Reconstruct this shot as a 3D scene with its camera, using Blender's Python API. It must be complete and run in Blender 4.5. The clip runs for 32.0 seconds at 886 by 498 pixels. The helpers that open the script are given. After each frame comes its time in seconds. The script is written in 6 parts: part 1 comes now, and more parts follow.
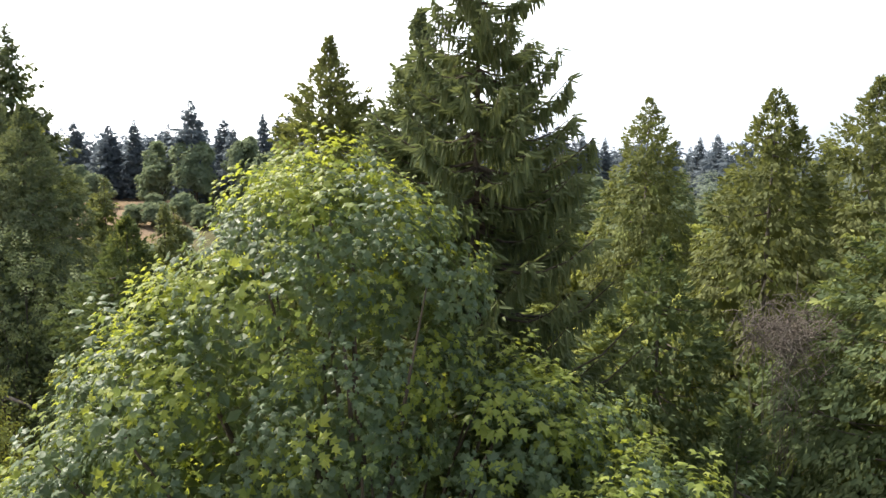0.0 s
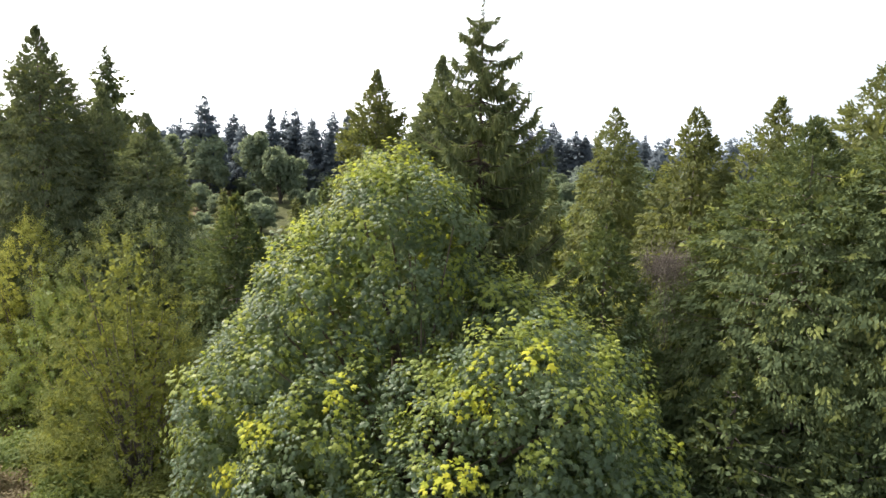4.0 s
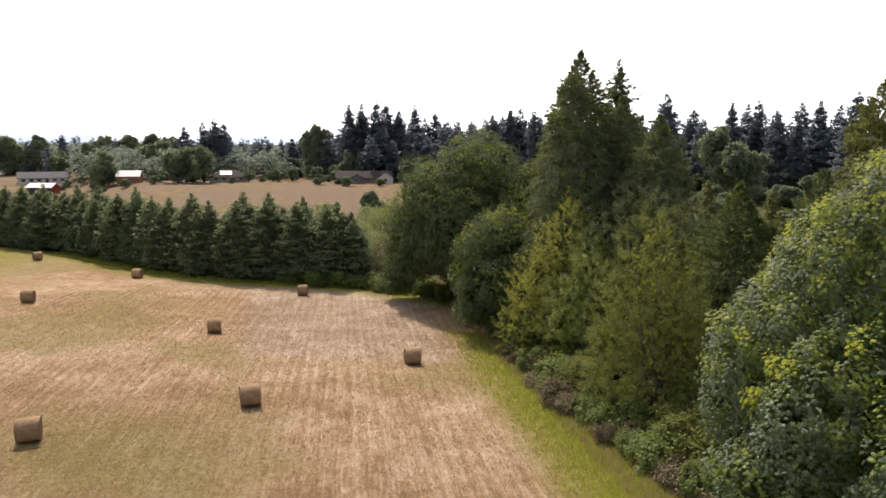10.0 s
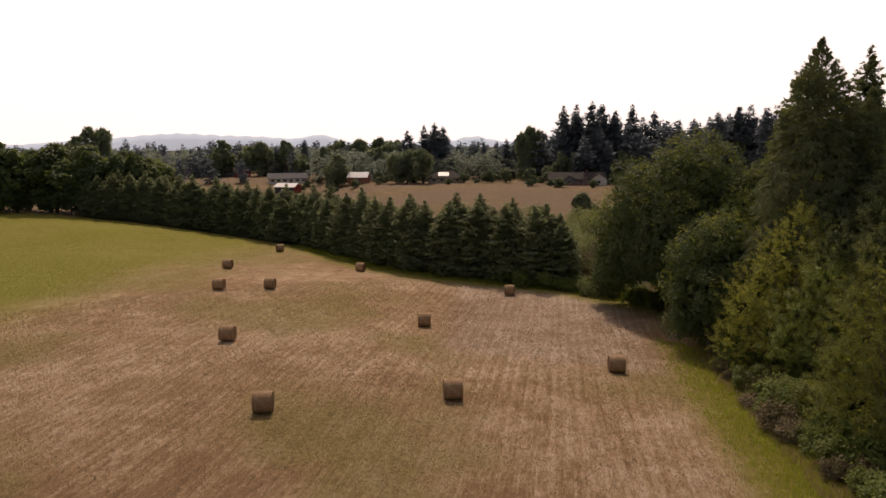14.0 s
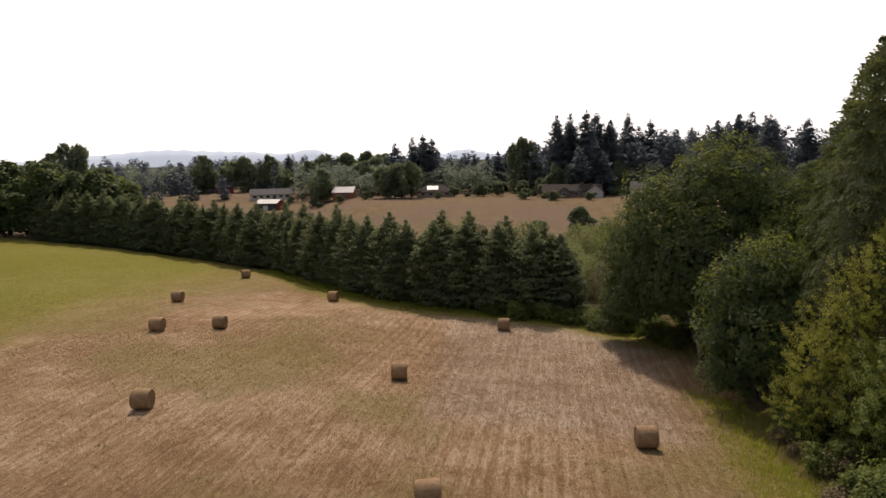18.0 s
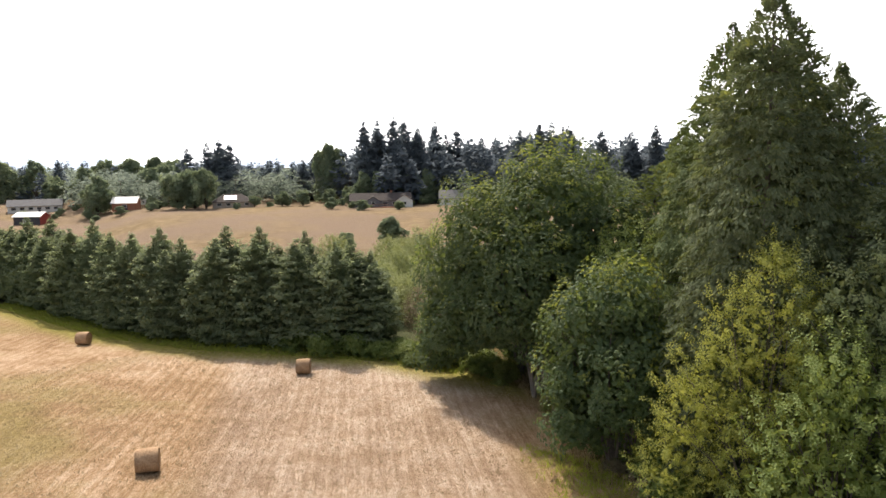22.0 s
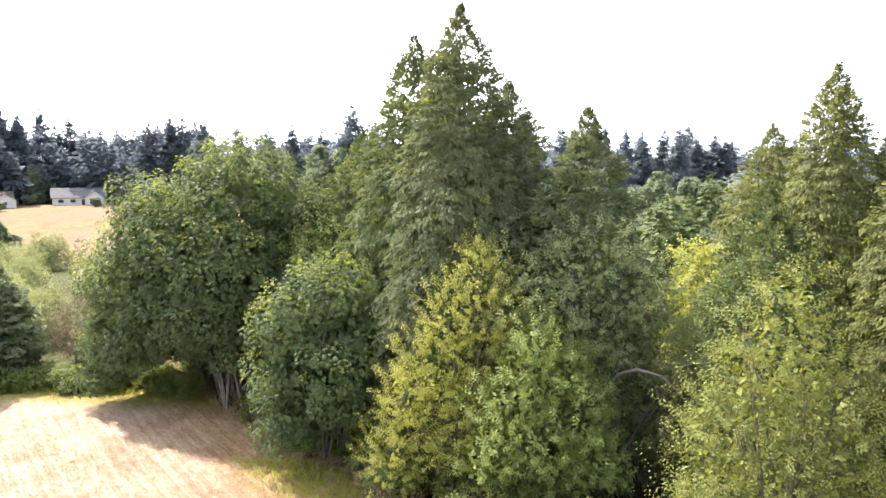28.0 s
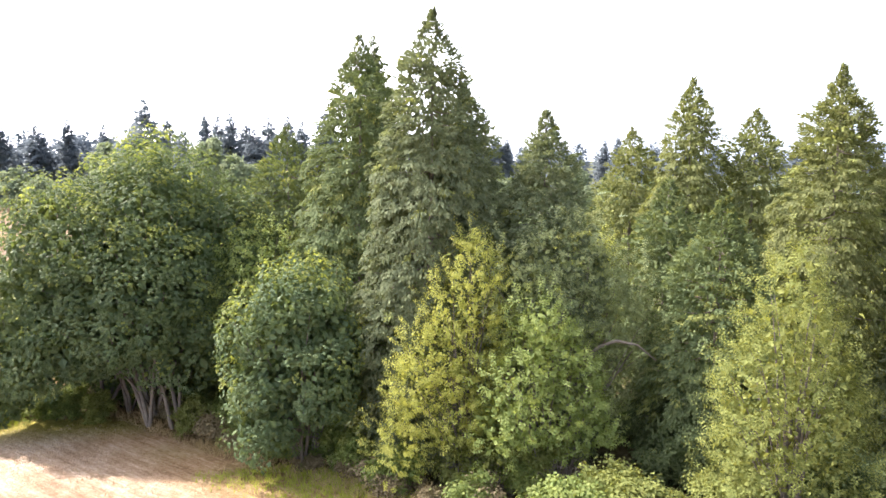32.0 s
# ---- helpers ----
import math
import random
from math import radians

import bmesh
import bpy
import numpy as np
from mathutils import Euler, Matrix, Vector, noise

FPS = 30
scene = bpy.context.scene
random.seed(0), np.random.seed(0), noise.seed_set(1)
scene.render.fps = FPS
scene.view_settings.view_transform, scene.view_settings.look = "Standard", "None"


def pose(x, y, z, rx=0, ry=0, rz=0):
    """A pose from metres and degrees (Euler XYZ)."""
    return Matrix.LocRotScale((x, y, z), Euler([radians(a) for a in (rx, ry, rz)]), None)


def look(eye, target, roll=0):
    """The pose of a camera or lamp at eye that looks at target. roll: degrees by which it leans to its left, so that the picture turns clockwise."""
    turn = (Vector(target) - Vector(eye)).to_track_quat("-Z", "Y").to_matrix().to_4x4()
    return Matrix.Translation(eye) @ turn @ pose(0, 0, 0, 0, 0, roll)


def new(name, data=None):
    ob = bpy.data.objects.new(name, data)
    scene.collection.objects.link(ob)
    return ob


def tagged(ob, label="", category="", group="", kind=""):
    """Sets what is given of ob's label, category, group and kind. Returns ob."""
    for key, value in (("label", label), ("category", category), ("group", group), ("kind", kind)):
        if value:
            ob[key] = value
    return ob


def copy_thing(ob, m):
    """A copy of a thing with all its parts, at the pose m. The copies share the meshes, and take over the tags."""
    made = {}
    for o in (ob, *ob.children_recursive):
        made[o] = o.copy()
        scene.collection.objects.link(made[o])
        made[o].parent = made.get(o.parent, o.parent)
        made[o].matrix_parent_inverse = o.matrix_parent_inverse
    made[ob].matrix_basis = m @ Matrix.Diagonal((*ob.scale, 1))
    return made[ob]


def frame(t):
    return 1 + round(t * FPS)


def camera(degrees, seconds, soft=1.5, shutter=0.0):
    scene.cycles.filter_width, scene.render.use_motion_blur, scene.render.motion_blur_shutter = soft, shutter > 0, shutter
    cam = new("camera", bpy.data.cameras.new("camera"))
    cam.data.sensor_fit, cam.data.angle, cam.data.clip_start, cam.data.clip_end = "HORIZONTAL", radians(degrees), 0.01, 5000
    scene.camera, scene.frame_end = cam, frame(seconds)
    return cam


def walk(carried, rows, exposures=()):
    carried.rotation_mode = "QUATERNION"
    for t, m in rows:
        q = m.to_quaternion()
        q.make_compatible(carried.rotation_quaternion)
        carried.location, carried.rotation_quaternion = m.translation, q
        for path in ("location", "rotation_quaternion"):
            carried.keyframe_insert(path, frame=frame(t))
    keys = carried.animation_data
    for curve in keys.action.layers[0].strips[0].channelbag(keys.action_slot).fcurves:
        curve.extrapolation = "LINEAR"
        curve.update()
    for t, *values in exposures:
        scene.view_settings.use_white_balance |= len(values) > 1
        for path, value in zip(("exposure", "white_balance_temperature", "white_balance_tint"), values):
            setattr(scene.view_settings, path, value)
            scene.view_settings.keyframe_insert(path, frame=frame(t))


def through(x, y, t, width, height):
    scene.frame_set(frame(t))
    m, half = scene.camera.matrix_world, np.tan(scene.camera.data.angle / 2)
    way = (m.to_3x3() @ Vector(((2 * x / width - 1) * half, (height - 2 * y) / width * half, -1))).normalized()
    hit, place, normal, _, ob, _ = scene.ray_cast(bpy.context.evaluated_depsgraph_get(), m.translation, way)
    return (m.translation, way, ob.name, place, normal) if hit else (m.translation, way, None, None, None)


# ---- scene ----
cam = camera(64.8, 32.0)
METRES, EYE, TILT, LEAN, TURN = 75.0, 19.0, -7.6, -0.6, 0.0
ROWS = [
    (0.0, 0.0, 0.0, 0.0, 0.0, 0.0, -0.0),
    (0.5, -0.0, -0.0114, -0.0015, -0.02, -0.01, -0.07),
    (1.0, -0.0001, -0.028, -0.0034, -0.07, -0.04, -0.16),
    (1.5, -0.0004, -0.0488, -0.0057, -0.13, -0.08, -0.21),
    (2.0, -0.0015, -0.0728, -0.0083, -0.16, -0.15, -0.29),
    (2.5, -0.0041, -0.0997, -0.0111, -0.24, -0.21, -0.35),
    (3.0, -0.007, -0.1291, -0.0141, -0.26, -0.3, -0.42),
    (3.5, -0.0106, -0.1603, -0.0181, -0.33, -0.35, -0.49),
    (4.0, -0.0139, -0.1934, -0.0224, -0.33, -0.46, -0.53),
    (4.5, -0.0179, -0.2274, -0.027, -0.37, -0.54, -0.58),
    (6.5, -0.0321, -0.324, -0.0427, -0.48, -0.66, -0.25),
    (7.0, -0.0347, -0.3277, -0.0435, -0.46, -0.56, -0.17),
    (7.5, -0.0376, -0.3298, -0.0443, 0.93, -0.56, -0.23),
    (8.0, -0.0389, -0.3326, -0.0441, 8.23, -0.81, -1.06),
    (8.5, -0.0385, -0.3332, -0.0449, 16.22, -1.06, -1.99),
    (9.0, -0.0378, -0.3336, -0.0447, 22.43, -1.35, -2.7),
    (9.5, -0.0368, -0.3334, -0.0439, 28.46, -1.7, -3.33),
    (10.0, -0.0356, -0.3338, -0.0429, 34.66, -2.13, -3.93),
    (10.5, -0.0342, -0.3336, -0.0421, 40.85, -2.61, -4.48),
    (11.0, -0.0327, -0.3319, -0.0416, 44.45, -2.91, -4.72),
    (11.5, -0.0323, -0.3317, -0.0417, 44.39, -2.86, -4.64),
    (12.0, -0.0321, -0.3318, -0.0416, 44.88, -2.89, -4.64),
    (12.5, -0.0317, -0.3319, -0.0415, 46.79, -3.02, -4.75),
    (13.0, -0.0313, -0.3321, -0.0413, 49.23, -3.21, -4.92),
    (13.5, -0.0307, -0.3308, -0.0413, 51.98, -3.44, -5.09),
    (15.5, -0.0575, -0.3044, -0.0401, 51.66, -3.05, -4.73),
    (16.0, -0.0754, -0.2882, -0.0382, 51.59, -2.87, -4.67),
    (16.5, -0.0969, -0.2689, -0.0361, 51.53, -2.72, -4.54),
    (17.0, -0.121, -0.2466, -0.0334, 51.47, -2.54, -4.44),
    (17.5, -0.148, -0.2216, -0.0303, 51.42, -2.41, -4.36),
    (18.0, -0.1769, -0.1934, -0.0268, 51.37, -2.28, -4.25),
    (18.5, -0.2083, -0.1626, -0.0234, 51.31, -2.14, -4.18),
    (19.0, -0.2401, -0.13, -0.0192, 51.31, -1.97, -4.14),
    (19.5, -0.2676, -0.1008, -0.0153, 51.23, -1.75, -4.22),
    (20.0, -0.2875, -0.077, -0.0126, 49.57, -1.56, -4.19),
    (20.5, -0.2999, -0.0612, -0.0111, 47.07, -1.33, -4.01),
    (21.0, -0.3062, -0.0519, -0.0106, 43.65, -1.03, -3.78),
    (21.5, -0.3076, -0.0478, -0.0118, 39.59, -0.78, -3.49),
    (22.0, -0.3079, -0.0453, -0.0118, 35.86, -0.58, -3.11),
    (22.5, -0.3082, -0.044, -0.012, 32.45, -0.38, -2.73),
    (23.0, -0.3084, -0.0435, -0.0119, 29.69, -0.29, -2.47),
    (23.5, -0.3086, -0.044, -0.0119, 27.05, -0.17, -2.23),
    (24.0, -0.3089, -0.0443, -0.0115, 24.36, -0.09, -1.94),
    (24.5, -0.3093, -0.0448, -0.0114, 21.57, 0.03, -1.66),
    (25.0, -0.3096, -0.0457, -0.011, 18.72, 0.14, -1.36),
    (25.5, -0.3099, -0.0462, -0.0107, 16.35, 0.19, -1.1),
    (26.0, -0.3116, -0.0471, -0.0109, 14.25, 0.27, -1.05),
    (26.5, -0.3193, -0.0493, -0.0112, 12.2, 0.27, -1.07),
    (28.5, -0.3932, -0.0698, -0.0135, 4.01, 0.23, -0.28),
    (29.0, -0.4153, -0.0747, -0.0147, 1.84, 0.21, 0.03),
    (29.5, -0.4379, -0.0787, -0.0155, -0.5, 0.19, 0.34),
    (30.0, -0.4606, -0.0816, -0.016, -2.82, 0.18, 0.63),
    (30.5, -0.4828, -0.083, -0.0163, -5.16, 0.14, 0.94),
    (31.0, -0.504, -0.0829, -0.0163, -7.58, 0.13, 1.25),
    (31.5, -0.5249, -0.0823, -0.0162, -9.91, 0.06, 1.55),
    (32.0, -0.5453, -0.0809, -0.016, -12.23, 0.01, 1.79),
]
walk(cam, [(t, pose(0, 0, EYE, TILT, LEAN, TURN) @ pose(METRES * x, METRES * y, METRES * z, 90 + pitch, roll, yaw)) for t, x, y, z, yaw, pitch, roll in ROWS],
     exposures=[(0.0, 0.8, 6500, 12), (7.0, 0.85, 6550, 13), (8.0, 0.9, 6550, 13), (9.0, 0.35, 6650, 14), (9.5, 0.15, 6700, 15), (11.0, -0.45, 7050, 20), (13.5, -1.1, 7900, 26), (16.0, -1.1, 7650, 23), (18.0, -0.85, 7300, 20), (20.5, -0.35, 7000, 17), (22.0, 0.4, 6750, 14), (23.5, 0.7, 6650, 14), (26.5, 1.45, 6550, 14), (29.0, 1.75, 6450, 19), (32.0, 1.8, 6450, 19)])

# ---- light ----
SUN_YAW, SUN_EL = 56.0, 50.0          # degrees left of +y, degrees up
sun_way = Vector((-math.sin(radians(SUN_YAW)) * math.cos(radians(SUN_EL)), math.cos(radians(SUN_YAW)) * math.cos(radians(SUN_EL)), math.sin(radians(SUN_EL))))
world = bpy.data.worlds.new("hazy_sky")
scene.world = world
world.use_nodes = True
wn, wl = world.node_tree.nodes, world.node_tree.links
wn.clear()
sky = wn.new("ShaderNodeTexSky")
sky.sky_type, sky.sun_disc = "NISHITA", False
sky.sun_elevation, sky.sun_rotation = radians(SUN_EL), radians(-SUN_YAW)
sky.air_density, sky.dust_density, sky.ozone_density = 1.0, 6.0, 1.0
sky_bg, haze_bg, sky_sum, sky_out = wn.new("ShaderNodeBackground"), wn.new("ShaderNodeBackground"), wn.new("ShaderNodeAddShader"), wn.new("ShaderNodeOutputWorld")
sky_bg.inputs["Strength"].default_value = 0.05
# the haze brightens towards the sun
sky_at, to_sun = wn.new("ShaderNodeTexCoord"), wn.new("ShaderNodeVectorMath")
to_sun.operation = "DOT_PRODUCT"
to_sun.inputs[1].default_value = sun_way
wl.new(sky_at.outputs["Generated"], to_sun.inputs[0])
glow = wn.new("ShaderNodeMapRange")
glow.interpolation_type = "SMOOTHSTEP"
glow.inputs["From Min"].default_value, glow.inputs["From Max"].default_value = 0.0, 1.0
glow.inputs["To Min"].default_value, glow.inputs["To Max"].default_value = 0.3, 0.75
wl.new(to_sun.outputs["Value"], glow.inputs["Value"])
tone = wn.new("ShaderNodeMix")                        # white haze near the sun, bluer away from it
tone.data_type = "RGBA"
tone.inputs[6].default_value, tone.inputs[7].default_value = (0.66, 0.83, 1.0, 1), (0.94, 0.97, 1.0, 1)
turn_blue = wn.new("ShaderNodeMapRange")
turn_blue.inputs["From Min"].default_value, turn_blue.inputs["From Max"].default_value = -0.3, 0.6
wl.new(to_sun.outputs["Value"], turn_blue.inputs["Value"])
wl.new(turn_blue.outputs[0], tone.inputs[0])
wl.new(tone.outputs[2], haze_bg.inputs["Color"])
split, low_haze, haze_sum = wn.new("ShaderNodeSeparateXYZ"), wn.new("ShaderNodeMapRange"), wn.new("ShaderNodeMath")
low_haze.interpolation_type = "SMOOTHSTEP"          # and towards the horizon
low_haze.inputs["From Min"].default_value, low_haze.inputs["From Max"].default_value = 0.42, 0.12
low_haze.inputs["To Min"].default_value, low_haze.inputs["To Max"].default_value = 0.0, 1.0
sunward, low_glow = wn.new("ShaderNodeMapRange"), wn.new("ShaderNodeMath")      # most of all below the sun
sunward.interpolation_type = "SMOOTHSTEP"
sunward.inputs["From Min"].default_value, sunward.inputs["From Max"].default_value = 0.0, 0.58
sunward.inputs["To Min"].default_value, sunward.inputs["To Max"].default_value = 0.25, 1.75
wl.new(to_sun.outputs["Value"], sunward.inputs["Value"])
low_glow.operation, haze_sum.operation = "MULTIPLY", "ADD"
wl.new(low_haze.outputs[0], low_glow.inputs[0])
wl.new(sunward.outputs[0], low_glow.inputs[1])
wl.new(sky_at.outputs["Generated"], split.inputs[0])
wl.new(split.outputs[2], low_haze.inputs["Value"])
wl.new(glow.outputs[0], haze_sum.inputs[0])
wl.new(low_glow.outputs[0], haze_sum.inputs[1])
wl.new(haze_sum.outputs[0], haze_bg.inputs["Strength"])
wl.new(sky.outputs[0], sky_bg.inputs["Color"])
wl.new(sky_bg.outputs[0], sky_sum.inputs[0])
wl.new(haze_bg.outputs[0], sky_sum.inputs[1])
wl.new(sky_sum.outputs[0], sky_out.inputs["Surface"])
sun = new("sun", bpy.data.lights.new("sun", "SUN"))
sun.data.energy, sun.data.angle, sun.data.color = 5.0, radians(0.9), (1.0, 0.93, 0.8)
sun.matrix_basis = look((0, 0, 80), Vector((0, 0, 80)) - sun_way)


# ---- materials ----
def nodes_of(name, rough=0.7, spec=0.3):
    m = bpy.data.materials.new(name)
    m.use_nodes = True
    nt = m.node_tree
    b = nt.nodes["Principled BSDF"]
    b.inputs["Roughness"].default_value = rough
    b.inputs["Specular IOR Level"].default_value = spec
    return m, nt, b


def node(nt, kind, **values):
    n = nt.nodes.new(kind)
    for k, v in values.items():
        n.inputs[k].default_value = v
    return n


def ramp(nt, source, stops):
    r = nt.nodes.new("ShaderNodeValToRGB")
    while len(r.color_ramp.elements) < len(stops):
        r.color_ramp.elements.new(0.5)
    for e, (p, c) in zip(r.color_ramp.elements, stops):
        e.position, e.color = p, (*c, 1)
    nt.links.new(source, r.inputs[0])
    return r.outputs[0]


def noise_of(nt, scale, detail=4.0, rough=0.6, coords=None):
    n = node(nt, "ShaderNodeTexNoise", Scale=scale, Detail=detail, Roughness=rough)
    if coords is not None:
        nt.links.new(coords, n.inputs["Vector"])
    return n.outputs["Fac"]


def math_of(nt, op, a, b=None):
    n = nt.nodes.new("ShaderNodeMath")
    n.operation = op
    for i, v in enumerate((a, b)):
        if v is None:
            continue
        if isinstance(v, (int, float)):
            n.inputs[i].default_value = v
        else:
            nt.links.new(v, n.inputs[i])
    return n.outputs[0]


def mix_of(nt, fac, a, b, blend="MIX"):
    n = nt.nodes.new("ShaderNodeMix")
    n.data_type, n.blend_type = "RGBA", blend
    for i, v in ((0, fac), (6, a), (7, b)):
        if isinstance(v, (int, float)):
            n.inputs[i].default_value = v
        elif isinstance(v, tuple):
            n.inputs[i].default_value = (*v, 1)
        else:
            nt.links.new(v, n.inputs[i])
    return n.outputs[2]


def bump_of(nt, b, height, strength=0.4, distance=0.05):
    n = node(nt, "ShaderNodeBump", Strength=strength, Distance=distance)
    nt.links.new(height, n.inputs["Height"])
    nt.links.new(n.outputs[0], b.inputs["Normal"])


def leaf_material(name, dark, mid, light, through_colour, through=0.35, rough=0.62, spec=0.2):
    """Foliage: each leaf has its own tone, large patches drift, light passes through."""
    m, nt, b = nodes_of(name, rough, spec)
    geo = nt.nodes.new("ShaderNodeNewGeometry")
    patch = noise_of(nt, 0.3, 3.0, 0.6, geo.outputs["Position"])
    tuft = noise_of(nt, 1.5, 2.0, 0.5, geo.outputs["Position"])
    fac = math_of(nt, "ADD", math_of(nt, "MULTIPLY", geo.outputs["Random Per Island"], 0.45), math_of(nt, "MULTIPLY", math_of(nt, "ADD", patch, tuft), 0.33))
    col = ramp(nt, fac, [(0.1, dark), (0.5, mid), (0.95, light)])
    info = nt.nodes.new("ShaderNodeObjectInfo")
    hsv = node(nt, "ShaderNodeHueSaturation")
    nt.links.new(math_of(nt, "ADD", math_of(nt, "MULTIPLY", info.outputs["Random"], 0.3), 0.85), hsv.inputs["Value"])
    nt.links.new(col, hsv.inputs["Color"])
    nt.links.new(hsv.outputs[0], b.inputs["Base Color"])
    tr = nt.nodes.new("ShaderNodeBsdfTranslucent")
    nt.links.new(mix_of(nt, 0.6, hsv.outputs[0], through_colour), tr.inputs["Color"])
    mixer = node(nt, "ShaderNodeMixShader", Fac=through)
    nt.links.new(b.outputs[0], mixer.inputs[1])
    nt.links.new(tr.outputs[0], mixer.inputs[2])
    nt.links.new(mixer.outputs[0], nt.nodes["Material Output"].inputs["Surface"])
    return m


def plain_material(name, low, high, scale=6.0, rough=0.8, spec=0.3, metal=0.0, bump=0.2, random_tone=0.0):
    m, nt, b = nodes_of(name, rough, spec)
    tc = nt.nodes.new("ShaderNodeTexCoord")
    fine = noise_of(nt, scale, 6.0, 0.65, tc.outputs["Object"])
    broad = noise_of(nt, scale * 0.12, 2.0, 0.5, tc.outputs["Object"])
    fac = math_of(nt, "ADD", math_of(nt, "MULTIPLY", fine, 0.6), math_of(nt, "MULTIPLY", broad, 0.4))
    col = ramp(nt, fac, [(0.3, low), (0.7, high)])
    if random_tone:
        info = nt.nodes.new("ShaderNodeObjectInfo")
        hsv = node(nt, "ShaderNodeHueSaturation")
        nt.links.new(math_of(nt, "ADD", math_of(nt, "MULTIPLY", info.outputs["Random"], random_tone), 1 - random_tone / 2), hsv.inputs["Value"])
        nt.links.new(col, hsv.inputs["Color"])
        col = hsv.outputs[0]
    nt.links.new(col, b.inputs["Base Color"])
    b.inputs["Metallic"].default_value = metal
    bump_of(nt, b, fine, bump, 0.03)
    return m


MAPLE = leaf_material("maple_leaf", (0.034, 0.058, 0.034), (0.066, 0.102, 0.056), (0.13, 0.172, 0.085), (0.34, 0.42, 0.07), 0.33, 0.48, 0.35)
# Young leaves, lightened further as sunlit crown tops.
MAPLE_SHOOT = leaf_material("sunlit_young_maple_leaf", (0.075, 0.115, 0.03), (0.165, 0.21, 0.05), (0.3, 0.33, 0.075), (0.56, 0.6, 0.06), 0.45, 0.5, 0.3)
MAPLE_YELLOW = leaf_material("yellowing_maple_leaf", (0.14, 0.19, 0.03), (0.28, 0.32, 0.035), (0.46, 0.42, 0.04), (0.62, 0.58, 0.05), 0.38)
MAPLE_FIELD = leaf_material("field_maple_leaf", (0.034, 0.06, 0.034), (0.072, 0.112, 0.056), (0.138, 0.182, 0.08), (0.34, 0.42, 0.07), 0.25, 0.6, 0.2)
# Fresh field maple leaves; sun on the upper heaps is part of this colour.
FIELD_SHOOT = leaf_material("sunlit_field_shoot_leaf", (0.072, 0.104, 0.036), (0.15, 0.188, 0.058), (0.25, 0.28, 0.08), (0.5, 0.55, 0.07), 0.4, 0.6, 0.2)
ALDER = leaf_material("alder_leaf", (0.054, 0.076, 0.03), (0.122, 0.146, 0.05), (0.21, 0.228, 0.075), (0.44, 0.45, 0.06), 0.3, 0.75, 0.08)
BIRCH = leaf_material("birch_leaf", (0.12, 0.155, 0.05), (0.27, 0.3, 0.085), (0.45, 0.46, 0.14), (0.58, 0.58, 0.08), 0.38, 0.7, 0.12)
LACY = leaf_material("lacy_alder_leaf", (0.075, 0.108, 0.055), (0.175, 0.21, 0.1), (0.3, 0.33, 0.15), (0.42, 0.47, 0.11), 0.25)
BRIGHT = leaf_material("bright_shrub_leaf", (0.085, 0.13, 0.045), (0.17, 0.23, 0.075), (0.29, 0.34, 0.115), (0.46, 0.52, 0.08), 0.36)
CEDAR = leaf_material("cedar_spray", (0.052, 0.07, 0.046), (0.11, 0.136, 0.08), (0.19, 0.215, 0.12), (0.3, 0.34, 0.1), 0.26, 0.8, 0.08)
CEDAR_GREEN = leaf_material("green_cedar_spray", (0.032, 0.05, 0.03), (0.072, 0.1, 0.048), (0.138, 0.168, 0.072), (0.28, 0.33, 0.06), 0.22, 0.75, 0.12)
CEDAR_TIP = leaf_material("young_cedar_spray", (0.08, 0.105, 0.04), (0.15, 0.18, 0.06), (0.26, 0.275, 0.1), (0.4, 0.42, 0.08), 0.32, 0.75, 0.12)
CEDAR_OLIVE = leaf_material("olive_cedar_spray", (0.05, 0.064, 0.03), (0.112, 0.13, 0.054), (0.2, 0.215, 0.085), (0.36, 0.38, 0.08), 0.27, 0.75, 0.12)
SPRUCE = leaf_material("spruce_needles", (0.045, 0.066, 0.036), (0.105, 0.132, 0.066), (0.2, 0.225, 0.11), (0.28, 0.32, 0.09), 0.28, 0.75, 0.12)
HEDGE = leaf_material("fir_needles", (0.078, 0.108, 0.072), (0.155, 0.192, 0.118), (0.25, 0.285, 0.165), (0.42, 0.47, 0.22), 0.48, 0.75, 0.12)
# Needles paled and blued to stand in for the haze before the far woods.
HAZED_FIR = leaf_material("haze_tinted_fir_needles", (0.125, 0.15, 0.168), (0.137, 0.163, 0.182), (0.15, 0.177, 0.195), (0.27, 0.32, 0.36), 0.42, 0.95, 0.02)
# Lighter, greyer leaf green, with distance haze mixed into the colour.
FAR_LEAF = leaf_material("haze_lifted_leaf", (0.12, 0.16, 0.115), (0.185, 0.23, 0.155), (0.27, 0.31, 0.19), (0.38, 0.44, 0.22), 0.4, 0.85, 0.06)
WILLOW = leaf_material("willow_leaf", (0.14, 0.165, 0.075), (0.22, 0.25, 0.11), (0.32, 0.34, 0.17), (0.42, 0.44, 0.14))
DRY_SHRUB = leaf_material("dry_shrub_twig", (0.1, 0.078, 0.045), (0.185, 0.15, 0.085), (0.28, 0.235, 0.14), (0.27, 0.22, 0.12), 0.2)
BRAMBLE = leaf_material("bramble_leaf", (0.055, 0.095, 0.03), (0.12, 0.165, 0.05), (0.22, 0.25, 0.08), (0.32, 0.38, 0.07))
# Bluish leaf tone; the air's haze is put into the base colour.
HAZY_LEAF = leaf_material("haze_tinted_wood_leaf", (0.11, 0.14, 0.125), (0.15, 0.185, 0.16), (0.2, 0.235, 0.185), (0.38, 0.44, 0.34), 0.5, 0.9, 0.04)
